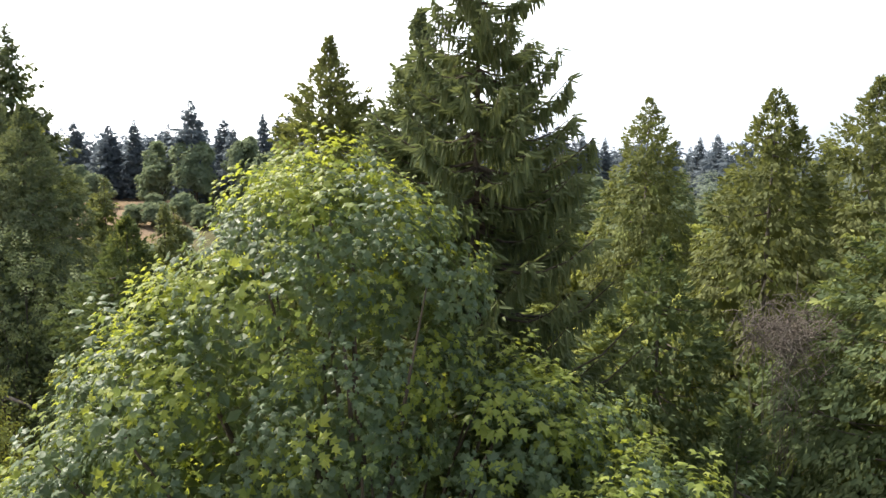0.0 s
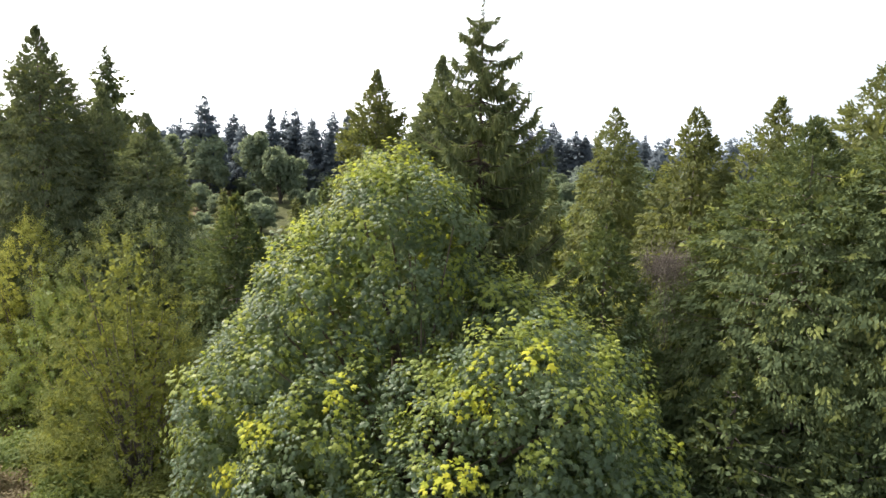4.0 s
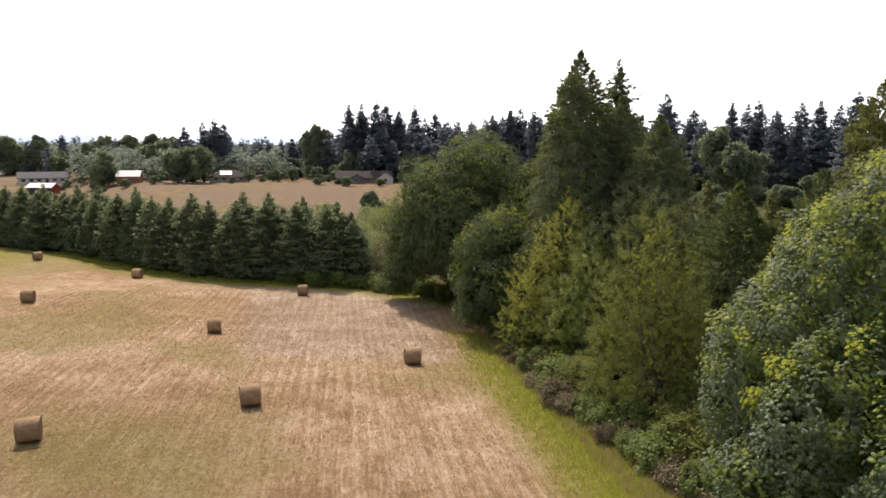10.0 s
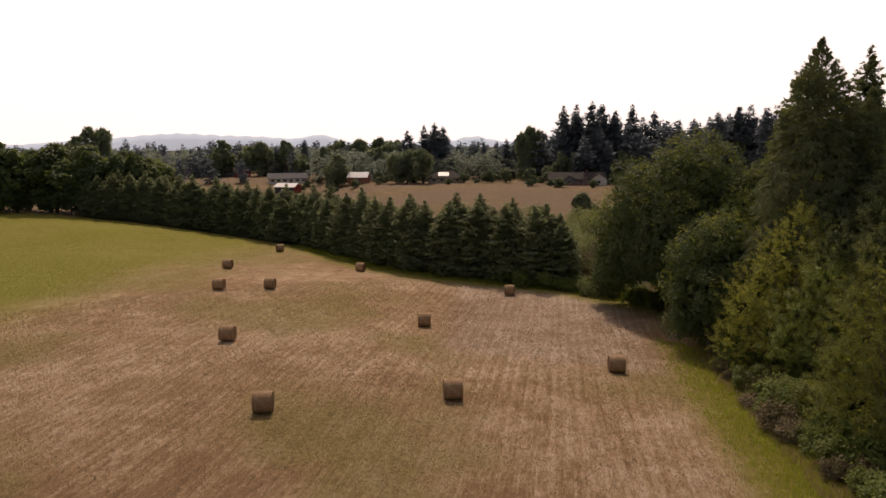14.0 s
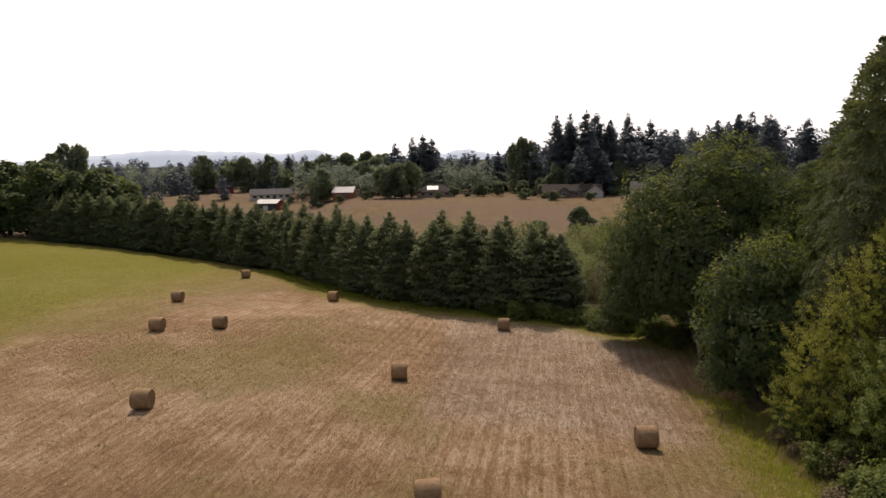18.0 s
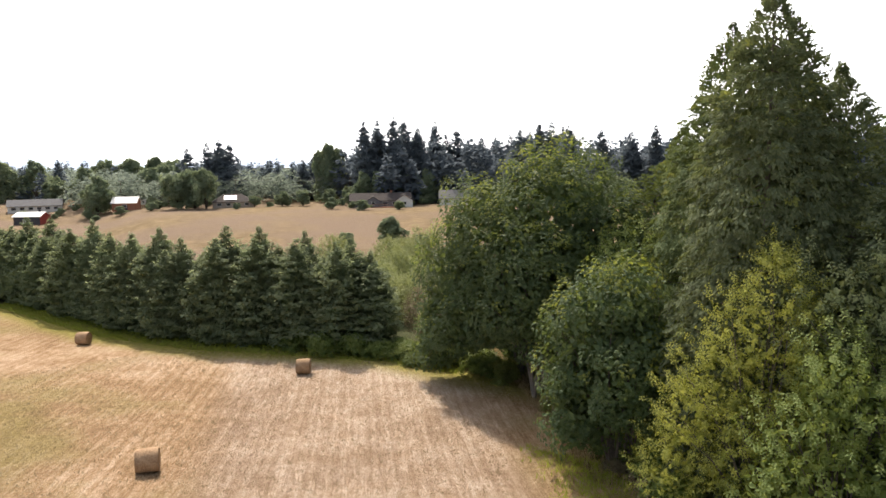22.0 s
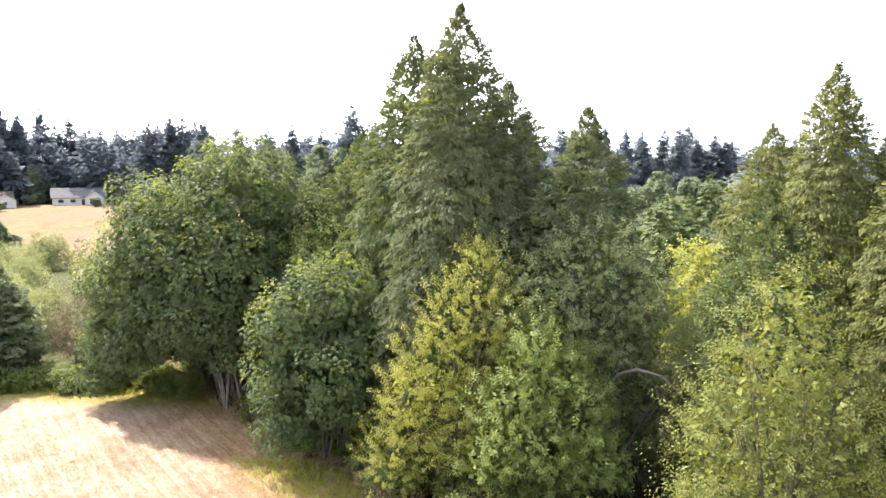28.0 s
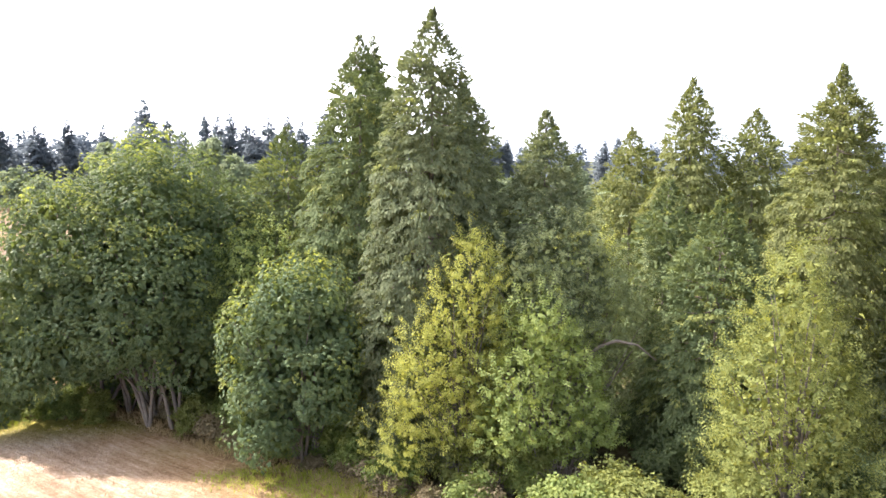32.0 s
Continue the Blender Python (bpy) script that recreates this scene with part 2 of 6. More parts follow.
# Fir wood on the horizon: distance haze mixed into its base colour.
HAZED_WOOD_FIR = leaf_material("haze_tinted_wood_needles", (0.105, 0.127, 0.145), (0.118, 0.142, 0.16), (0.132, 0.157, 0.174), (0.24, 0.29, 0.34), 0.4, 0.9, 0.03)
GRASS_GREEN = leaf_material("green_grass", (0.14, 0.19, 0.03), (0.26, 0.31, 0.05), (0.4, 0.4, 0.09), (0.5, 0.52, 0.07), 0.35)
GRASS_DRY = leaf_material("dry_grass", (0.2, 0.145, 0.07), (0.34, 0.255, 0.13), (0.5, 0.39, 0.23), (0.5, 0.4, 0.2), 0.3)
STRAW = leaf_material("straw", (0.26, 0.19, 0.1), (0.42, 0.32, 0.19), (0.6, 0.49, 0.33), (0.55, 0.43, 0.26), 0.15)
BARK = plain_material("bark", (0.05, 0.04, 0.032), (0.14, 0.115, 0.09), 5.0, 0.9, 0.1, bump=0.6)
BARK_PALE = plain_material("pale_bark", (0.07, 0.06, 0.05), (0.22, 0.19, 0.165), 4.0, 0.85, 0.15, bump=0.5)


# ---- mesh helpers ----
def mesh_np(name, verts, faces, flat=True):
    me = bpy.data.meshes.new(name)
    verts, faces = np.asarray(verts, np.float32), np.asarray(faces, np.int32)
    n, k = faces.shape
    me.vertices.add(len(verts))
    me.vertices.foreach_set("co", verts.ravel())
    me.loops.add(n * k)
    me.loops.foreach_set("vertex_index", faces.ravel())
    me.polygons.add(n)
    me.polygons.foreach_set("loop_start", np.arange(0, n * k, k, dtype=np.int32))
    me.update(calc_edges=True)
    if flat:
        me.shade_flat()
    return me


def part_np(name, verts, faces, material, parent, label="", flat=True):
    me = mesh_np(name, verts, faces, flat)
    me.materials.append(material)
    ob = new(name, me)
    ob.parent = parent
    if label:
        tagged(ob, label)
    return ob


def part(name, bm, material, parent, label=""):
    me = bpy.data.meshes.new(name)
    bm.to_mesh(me)
    bm.free()
    me.materials.append(material)
    ob = new(name, me)
    ob.parent = parent
    if label:
        tagged(ob, label)
    return ob


def unit(a):
    return a / np.maximum(np.linalg.norm(a, axis=-1, keepdims=True), 1e-9)


def tubes(lines, radii, sides=5):
    """Tapered tubes along many polylines: lines (n, k, 3), radii (n, k)."""
    lines, radii = np.asarray(lines, float), np.asarray(radii, float)
    n, k, _ = lines.shape
    way = unit(np.gradient(lines, axis=1))
    side = np.cross(way, np.array([0.31, 0.17, 0.93]))
    side = unit(np.where(np.linalg.norm(side, axis=-1, keepdims=True) < 1e-3, np.array([1.0, 0, 0]), side))
    other = np.cross(way, side)
    a = np.arange(sides) * 2 * np.pi / sides
    ring = side[:, :, None] * np.cos(a)[None, None, :, None] + other[:, :, None] * np.sin(a)[None, None, :, None]
    v = (lines[:, :, None] + ring * radii[:, :, None, None]).reshape(-1, 3)
    i, j, s = np.meshgrid(np.arange(n), np.arange(k - 1), np.arange(sides), indexing="ij")
    p = (i * k + j) * sides
    f = np.stack([p + s, p + (s + 1) % sides, p + sides + (s + 1) % sides, p + sides + s], -1).reshape(-1, 4)
    return v, f


def leaves(p, way, up, size, shape, tris):
    """One small mesh a leaf: shape rows are (along, aside, above)."""
    way = unit(way)
    aside = unit(np.cross(way, up))
    above = np.cross(aside, way)
    s = np.asarray(shape, float)
    size = np.asarray(size)[:, None, None]
    v = p[:, None] + size * (way[:, None] * s[None, :, 0:1] + aside[:, None] * s[None, :, 1:2] + above[:, None] * s[None, :, 2:3])
    f = (np.arange(len(p)) * len(s))[:, None, None] + np.asarray(tris)[None]
    return v.reshape(-1, 3), f.reshape(-1, 3)


LOBED = ([(0, 0, 0), (0.5, 0.55, -0.1), (0.58, 0.16, 0.03), (1.0, 0, -0.2), (0.58, -0.16, 0.03), (0.5, -0.55, -0.1)],
         [(0, 2, 1), (0, 3, 2), (0, 4, 3), (0, 5, 4)])
OVAL = ([(0, 0, 0), (0.5, 0.32, 0.06), (1.0, 0, -0.08), (0.5, -0.32, 0.06)], [(0, 2, 1), (0, 3, 2)])
SPRAY = ([(0, 0, 0), (0.6, 0.27, -0.1), (1.0, 0.08, -0.14), (0.95, -0.1, -0.14), (0.55, -0.27, -0.1), (0.5, 0, 0.04)],
         [(0, 5, 1), (5, 2, 1), (5, 4, 3), (0, 4, 5)])
FAN = ([(0, 0, 0), (0.6, 0.3, -0.06), (1.0, 0, -0.1), (0.6, -0.3, -0.06)], [(0, 2, 1), (0, 3, 2)])
TASSEL = ([(0, 0, 0), (0.5, 0.22, -0.05), (1.0, 0, -0.12), (0.5, -0.22, -0.05)], [(0, 2, 1), (0, 3, 2)])
TWIG = ([(0, 0, 0), (0.25, 0.07, 0.0), (0.75, 0.06, -0.03), (1.0, 0, -0.06), (0.7, -0.06, -0.03), (0.3, -0.07, 0.0)], [(0, 2, 1), (0, 3, 2), (0, 4, 3), (0, 5, 4)])
PALMATE = ([(0, 0, 0), (0.18, 0.46, -0.12), (0.36, 0.2, 0.03), (0.72, 0.42, -0.1), (0.62, 0.13, 0.03), (1.0, 0, -0.16), (0.62, -0.13, 0.03), (0.72, -0.42, -0.1), (0.36, -0.2, 0.03), (0.18, -0.46, -0.12)],
           [(0, 2, 1), (0, 4, 2), (2, 4, 3), (0, 6, 4), (4, 6, 5), (0, 8, 6), (6, 8, 7), (0, 9, 8)])


def clumps(rng, lobes, each, low=0.14, high=0.36):
    """Smaller rounded clumps on the faces of the crown's main lobes."""
    out = []
    for x, y, z, a, b, c in lobes:
        r = np.array([a, b, c])
        u = unit(rng.normal(size=(each, 3)))
        u[:, 2] = np.where(u[:, 2] < -0.55, -u[:, 2], u[:, 2])
        k = rng.uniform(low, high, each) * r.mean()
        out.append(np.c_[np.array([x, y, z]) + u * (r * rng.uniform(0.82, 1.1, (each, 1)) - k[:, None] * 0.5), k])
    return np.concatenate(out)


def inside(p, lobes, shrink):
    hit = np.zeros(len(p), bool)
    for x, y, z, a, b, c in lobes:
        hit |= (((p - (x, y, z)) / (np.array([a, b, c]) * shrink)) ** 2).sum(-1) < 1
    return hit


def shoots(rng, lobes, balls, count, core=0.78):
    """Points and outward directions over the clumps, left out where they lie deep in the crown."""
    w = balls[:, 3] ** 2
    tries = count * 4
    pick = rng.choice(len(balls), tries, p=w / w.sum())
    u = unit(rng.normal(size=(tries, 3)) + (0, 0, 0.35))
    p = balls[pick, :3] + u * balls[pick, 3:4] * rng.uniform(0.6, 1.08, (tries, 1))
    keep = np.flatnonzero(~inside(p, lobes, core) & (p[:, 2] > 0.3))[:count]
    return p[keep], u[keep], pick[keep]


def filling(rng, lobes, count, size, shape, outer=0.8):
    """Sparse large leaves inside the crown, where it is dim."""
    vol = np.array([a * b * c for *_, a, b, c in lobes])
    pick = rng.choice(len(lobes), count, p=vol / vol.sum())
    L = np.array(lobes)[pick]
    u = unit(rng.normal(size=(count, 3)))
    p = L[:, :3] + u * L[:, 3:] * rng.uniform(0.35, 1.0, (count, 1)) ** 0.5 * outer
    p[:, 2] = np.maximum(p[:, 2], 0.3)
    return leaves(p, rng.normal(size=(count, 3)), u + rng.normal(scale=0.5, size=(count, 3)), rng.uniform(0.7, 1.3, count) * size, *shape)


def leafy(rng, p, u, each, reach, size, shape, droop=0.5, lift=0.5, long_share=0.12):
    """Leaves set round short shoots; a share of the shoots stands out longer."""
    n = len(p)
    axis = unit(u * 0.7 + np.array([0, 0, lift]) + rng.normal(scale=0.25, size=(n, 3)))
    side = unit(np.cross(axis, rng.normal(size=(n, 3))))
    other = np.cross(axis, side)
    t = (np.arange(each) / each)[None, :]
    span = reach * np.where(rng.uniform(size=(n, 1)) < long_share, rng.uniform(1.5, 2.8, (n, 1)), 1.0)
    a = np.arange(each)[None, :] * 2.4 + rng.uniform(0, 6.28, (n, 1))
    out = side[:, None] * np.cos(a)[..., None] + other[:, None] * np.sin(a)[..., None]
    place = p[:, None] + axis[:, None] * (t * span)[..., None] + out * 0.06
    way = out + axis[:, None] * 0.35 - np.array([0, 0, 1]) * (droop * rng.uniform(0.3, 1.5, (n, each)))[..., None]
    up = axis[:, None] + rng.normal(scale=0.35, size=(n, each, 3)) + np.zeros((n, each, 3))
    s = rng.uniform(size * 0.65, size * 1.25, n * each)
    return leaves(place.reshape(-1, 3), way.reshape(-1, 3), up.reshape(-1, 3), s, *shape)


def swell(rng, p, wave, k=8):
    """Smooth uneven swelling of about -1 to 1, with bumps about wave metres long."""
    d = unit(rng.normal(size=(k, 3))) * (2 * np.pi / (wave * rng.uniform(0.6, 1.5, (k, 1))))
    return np.sin(p @ d.T + rng.uniform(0, 6.28, k)).sum(1) / math.sqrt(2 * k)


def crown_shell(rng, lobes, spacing, bump=0.3, wave=1.8, core=0.88, depth=0.35, inset=0.0):
    """Points and outward directions spread evenly over the outside of the joined lobes, pushed in and out into clumps."""
    ps, us = [], []
    for i, (x, y, z, a, b, c) in enumerate(lobes):
        r = np.maximum(np.array([a, b, c]) - inset, 0.6)
        a, b, c = r
        area = 4 * np.pi * (((a * b) ** 1.6 + (a * c) ** 1.6 + (b * c) ** 1.6) / 3) ** (1 / 1.6)
        n = int(area / spacing ** 2)
        k = np.arange(n) + 0.5
        up = 1 - 2 * k / n
        turn = k * 2.39996 + rng.uniform(0, 6.28)
        u = np.c_[np.sqrt(1 - up ** 2) * np.cos(turn), np.sqrt(1 - up ** 2) * np.sin(turn), up] + rng.normal(scale=0.35 * spacing / r.mean(), size=(n, 3))
        u = unit(u)
        p = np.array([x, y, z]) + u * r
        rest = [l for j, l in enumerate(lobes) if j != i]
        keep = ~inside(p, rest, core) if rest else np.ones(n, bool)
        ps.append(p[keep])
        us.append(unit(u[keep] / r))
    p, u = np.concatenate(ps), np.concatenate(us)
    # heaps of foliage at the ends of the boughs, with dim clefts between them
    heart = np.unique(np.floor(p / wave + rng.uniform(0, 1, 3)).astype(int), axis=0, return_index=True)[1]
    ways = p[:, None] - p[heart][None]
    far = np.sqrt((ways ** 2).sum(-1))
    own = far.argmin(1)
    away = far[np.arange(len(p)), own] / (0.62 * wave)
    push = bump * (rng.uniform(-0.7, 1.0, len(heart))[own] + 1.2 * (0.5 - np.minimum(away, 1.3) ** 2)) + 0.25 * bump * swell(rng, p, wave * 0.5)
    u = unit(u + 1.0 * ways[np.arange(len(p)), own] / (0.62 * wave))
    p = p + u * (push - depth * rng.uniform(0, 1, len(p)) ** 2)[:, None]
    keep = (p[:, 2] > 0.35) & (away < rng.uniform(0.75, 1.35, len(p)))
    return p[keep], u[keep], away[keep]


def rosettes(rng, p, u, each, tall, size, shape, lean=1.0, width=0.36):
    """Shoot ends: large leaves droop on long stalks round the foot, small ones stand at the tip."""
    n = len(p)
    axis = unit(np.array([0, 0, 0.5]) + u * lean + rng.normal(scale=0.18, size=(n, 3)))
    side = unit(np.cross(axis, rng.normal(size=(n, 3))))
    other = np.cross(axis, side)
    k = rng.uniform(0.7, 1.3, (n, 1))
    t = ((np.arange(each) + 0.5) / each)[None, :]
    a = np.arange(each)[None, :] * 2.4 + rng.uniform(0, 6.28, (n, 1)) + rng.normal(scale=0.3, size=(n, each))
    out = side[:, None] * np.cos(a)[..., None] + other[:, None] * np.sin(a)[..., None]
    stalk = k * width * (1 - t) ** 0.7 * rng.uniform(0.5, 1.1, (n, each)) + 0.03
    place = p[:, None] + axis[:, None] * (tall * k * (t - 0.5))[..., None] + out * stalk[..., None]
    way = out - np.array([0, 0, 1]) * ((0.95 - 1.2 * t) * rng.uniform(0.5, 1.3, (n, each)))[..., None] + u[:, None] * 0.25 + rng.normal(scale=0.15, size=(n, each, 3))
    up = axis[:, None] + out * 0.45 + rng.normal(scale=0.22, size=(n, each, 3))
    s = size * (1.12 - 0.6 * t) * k * rng.uniform(0.8, 1.2, (n, each))
    return leaves(place.reshape(-1, 3), way.reshape(-1, 3), up.reshape(-1, 3), s.ravel(), *shape)


def loose_lobes(rng, tall, girth, count, low=0.12, shape=(0.75, 1.0, 0.95, 0.7, 0.3)):
    """Uneven lobes inside an outline: girth times shape, from the bottom of the crown to the top."""
    out = []
    for i in range(count):
        f = (i + rng.uniform(0.1, 0.9)) / count
        g = girth * float(np.interp(f, np.linspace(0, 1, len(shape)), shape))
        k = g * rng.uniform(0.42, 0.62)
        a = i * 2.4 + rng.uniform(-0.5, 0.5)
        d = (g - k) * rng.uniform(0.6, 1.15)
        out.append((d * math.cos(a), d * math.sin(a), tall * (low + f * (0.93 - low)), k, k * rng.uniform(0.8, 1.1), k * rng.uniform(0.8, 1.25)))
    return out


def limbs(rng, base, balls, count, thick, stems=1, spread=0.5):
    """Stems that fan out into limbs which end in the clumps."""
    high = np.flatnonzero(balls[:, 2] > balls[:, 2].max() * 0.42)
    pick = rng.choice(high, min(count, len(high)), replace=False)
    ends = balls[pick, :3]
    feet = np.array(base) + np.c_[rng.uniform(-spread, spread, (stems, 2)), np.full(stems, -0.3)]
    own = rng.integers(0, stems, len(ends))
    foot = feet[own]
    t = np.linspace(0, 1, 7)[None, :, None]
    mid = foot * 0.55 + ends * 0.45
    mid[:, 2] += 0.12 * (ends[:, 2] - foot[:, 2])
    mid[:, :2] = foot[:, :2] * 0.75 + ends[:, :2] * 0.25 + rng.normal(scale=0.25, size=(len(ends), 2))
    line = (1 - t) ** 2 * foot[:, None] + 2 * t * (1 - t) * mid[:, None] + t ** 2 * ends[:, None]
    line[:, 1:-1] += rng.normal(scale=0.07, size=(len(ends), 5, 3))
    rad = thick * rng.uniform(0.6, 1.0, (len(ends), 1)) * np.linspace(1, 0.12, 7)[None] ** 1.1
    return tubes(line, rad, 6)


def broad_tree(name, label, seed, x, y, lobes, material, spacing, each, size, reach=0.6, shape=OVAL, stems=1, spread=0.4, thick=0.22, bark=BARK, droop=0.5, limb_count=30, group="", fill=2500, fill_size=0.5,
               bump=0.35, wave=1.9, maple=False, young=None, fresh_lit_share=0.0, yellow=(), core=0.88, depth=0.4):
    """A leafy tree. lobes are (dx, dy, height, rx, ry, rz) from its foot; the maples bear rosettes of large leaves, the others leafy twigs."""
    rng = np.random.default_rng(seed)
    z = ground_height(x, y)
    tree = tagged(new(name), label, "tree", group)
    tree.location = (x, y, z)
    p, u, away = crown_shell(rng, lobes, spacing, bump, wave, core, depth, 0.4 * reach + 0.3 * bump)

    def foliage(pick, gain=1.0):
        if maple:
            return rosettes(rng, p[pick], u[pick], each, 0.75 * reach, size * gain, shape, width=reach * 0.5)
        return leafy(rng, p[pick], u[pick], each, reach, size * gain, shape, droop)

    lone = (rng.uniform(size=len(p)) < 0.1) & (u[:, 2] > 0.0)
    p[lone] += u[lone] * 0.25 + np.c_[np.zeros((lone.sum(), 2)), rng.uniform(0.2, 0.8, lone.sum()) * reach]
    # Fresh shoots crowd the heap tops; their sunlit yellow-green is put into the colour.
    fresh = rng.uniform(size=len(p)) < fresh_lit_share * 2.2 * np.clip(1.0 - away, 0.08, 1) * np.clip(0.25 + 1.3 * u[:, 2], 0.1, 1.3)
    hot = np.zeros(len(p), bool)
    for spot, n in yellow:
        hot[np.argsort(((p - spot) ** 2).sum(-1))[:n]] = True
    fresh &= ~hot
    if hot.any():
        tagged(part_np("yellow_foliage", *foliage(hot), MAPLE_YELLOW, tree, "shoots turning yellow"), kind="stuff")
    if fresh.any():
        tagged(part_np("shoot_foliage", *foliage(fresh), young, tree, "fresh light green shoots"), kind="stuff")
    v, f = foliage(~hot & ~fresh)
    v2, f2 = filling(rng, lobes, fill, fill_size, OVAL, 0.8)
    part_np("crown", np.concatenate([v, v2]), np.concatenate([f, f2 + len(v)]), material, tree)
    balls = np.c_[p[rng.choice(len(p), min(len(p), 200), replace=False)] * (0.96, 0.96, 0.97), np.full(min(len(p), 200), 0.3)]
    part_np("trunk", *limbs(rng, (0, 0, 0), balls, limb_count, thick, stems, spread), bark, tree, flat=False)
    return tree


def cedar(name, label, seed, x, y, top, radius, material, spacing=0.45, each=18, size=0.34, slope=0.5, low=0.03, tips=0.15, group="", bark=BARK_PALE, wood=90, hang=0.7):
    """A cedar: a full cone of hanging sprays, uneven and feathery at its edge, with loose upturned tips near the top."""
    rng = np.random.default_rng(seed)
    z = float(ground_height(x, y))
    h = top - z
    tree = tagged(new(name), label, "tree", group)
    tree.location = (x, y, z)

    def girth(d):
        return radius * np.tanh(slope * d / radius) * np.clip(0.6 + d / 8.0, 0, 1) + 0.04

    d = np.linspace(0.0, h * (1 - low), 400)
    weight = girth(d) + 1.6 * np.exp(-d / 5.0)
    area = 2 * np.pi * weight.mean() * h * (1 - low)
    n = int(area / spacing ** 2)
    d = rng.choice(d, n, p=weight / weight.sum()) + rng.uniform(0, 0.1, n)
    az = np.arange(n) * 2.39996 + rng.normal(scale=0.3, size=n)
    out, side = np.c_[np.cos(az), np.sin(az), np.zeros(n)], np.c_[-np.sin(az), np.cos(az), np.zeros(n)]
    p = out * girth(d)[:, None]
    p[:, 2] = h - d
    loose = np.clip(1.25 - d / 9.0, 0.0, 1.0)                  # the top is more open
    q = p * (1, 1, 0.8)
    heart = np.unique(np.floor(q / (1.5, 1.5, 1.3) + rng.uniform(0, 1, 3)).astype(int), axis=0, return_index=True)[1]
    gap = q[:, None] - q[heart][None]
    near = np.sqrt((gap ** 2).sum(-1))
    own = near.argmin(1)
    fold = np.minimum(near[np.arange(n), own] / 0.85, 1.3)
    gap = gap[np.arange(n), own]
    heap = (0.7 * (0.5 - fold ** 2) + rng.uniform(-0.5, 0.6, len(heart))[own]) / np.maximum(girth(d), 1.8)
    grow = 1 + 0.5 * heap + (0.07 + 0.06 * loose) * (swell(rng, q, 1.9) + 0.6 * swell(rng, q, 0.8)) + 0.12 * swell(rng, q, 5.0) - 0.3 * rng.uniform(0, 1, n) ** 2
    p[:, :2] *= np.clip(grow, 0.15, 1.5)[:, None]
    p[:, 2] += 0.25 * np.maximum(grow - 1, -0.3) * girth(d)
    p[:, 2] = np.clip(p[:, 2], 0.3, h - 0.15)
    keep = rng.uniform(size=n) > 0.05 * loose
    p, d, out, side, loose, gap = p[keep], d[keep], out[keep], side[keep], loose[keep], gap[keep]
    n = len(p)
    # each place bears a spray of drooping tassels
    t = rng.uniform(0, 1, (n, each))
    scale = np.clip(0.6 + d / 9.0, 0.6, 1.0)[:, None] * rng.uniform(0.75, 1.3, (n, 1))
    sag = (hang * (1 - 0.85 * loose))[:, None]
    aside = rng.normal(scale=0.24, size=(n, each)) * scale * (1.15 - 0.7 * t) * np.clip(0.2 + d / 4.0, 0, 1)[:, None]
    place = p[:, None] + out[:, None] * ((t - 0.45) * 0.62 * scale * np.clip(0.25 + d / 4.0, 0, 1)[:, None])[..., None] + side[:, None] * aside[..., None]
    place[..., 2] += (0.12 - sag * 0.75 * t ** 1.5 + (1 - sag) * 0.5 * t) * scale + rng.normal(scale=0.06, size=(n, each))
    way = out[:, None] * rng.uniform(0.1, 0.75, (n, each))[..., None] + side[:, None] * (np.sign(aside) * rng.uniform(0, 0.5, (n, each)))[..., None]
    way[..., 2] += -sag * rng.uniform(0.5, 1.5, (n, each)) + (1 - sag) * rng.uniform(0.0, 0.9, (n, each))
    up = (out * 0.9 + gap * 0.8 + (0, 0, 0.35))[:, None] + rng.normal(scale=0.3, size=(n, each, 3))
    sz = size * scale * rng.uniform(0.65, 1.3, (n, each))
    young = rng.uniform(size=n) < tips * (0.5 + np.clip(swell(rng, p, 4.0), -0.5, 1.2)) * (1 - 0.6 * loose)

    def sprays(pick, gain):
        return leaves(place[pick].reshape(-1, 3), way[pick].reshape(-1, 3), up[pick].reshape(-1, 3), sz[pick].ravel() * gain, *TASSEL)

    v, f = sprays(~young, 1.0)
    m = int(n * 0.9)                                           # dim foliage close to the stem
    pick = rng.integers(0, n, m)
    pc = p[pick] * np.c_[rng.uniform(0.2, 0.85, (m, 1)).repeat(2, 1), np.ones(m)]
    v2, f2 = leaves(pc, out[pick] * 0.5 - (0, 0, 1) + rng.normal(scale=0.3, size=(m, 3)), out[pick] + rng.normal(scale=0.4, size=(m, 3)), size * 2.4 * np.clip(0.22 + d[pick] / 5.0, 0.22, 1.0) * rng.uniform(0.7, 1.2, m), *FAN)
    part_np("crown", np.concatenate([v, v2]), np.concatenate([f, f2 + len(v)]), material, tree)
    if young.any():
        tagged(part_np("tip_foliage", *sprays(young, 1.15), CEDAR_TIP, tree, "yellow-green hanging young sprays"), kind="stuff")
    bend = np.zeros((1, 8, 3))
    bend[0, :, 2] = np.linspace(-0.4, h - 0.5, 8)
    part_np("trunk", *tubes(bend, (0.012 * h + 0.06) * np.linspace(1.1, 0.1, 8)[None] ** 1.3, 8), bark, tree, flat=False)
    if wood:
        pick = rng.integers(0, n, wood)
        s = np.linspace(0, 1, 5)[None, :, None]
        line = p[pick][:, None] * np.concatenate([s, s, np.ones_like(s)], -1)
        line[..., 2] += (0.9 * s[..., 0] ** 2 - 1.0 * s[..., 0] + 0.25) * np.hypot(p[pick, 0], p[pick, 1])[:, None] * 0.4
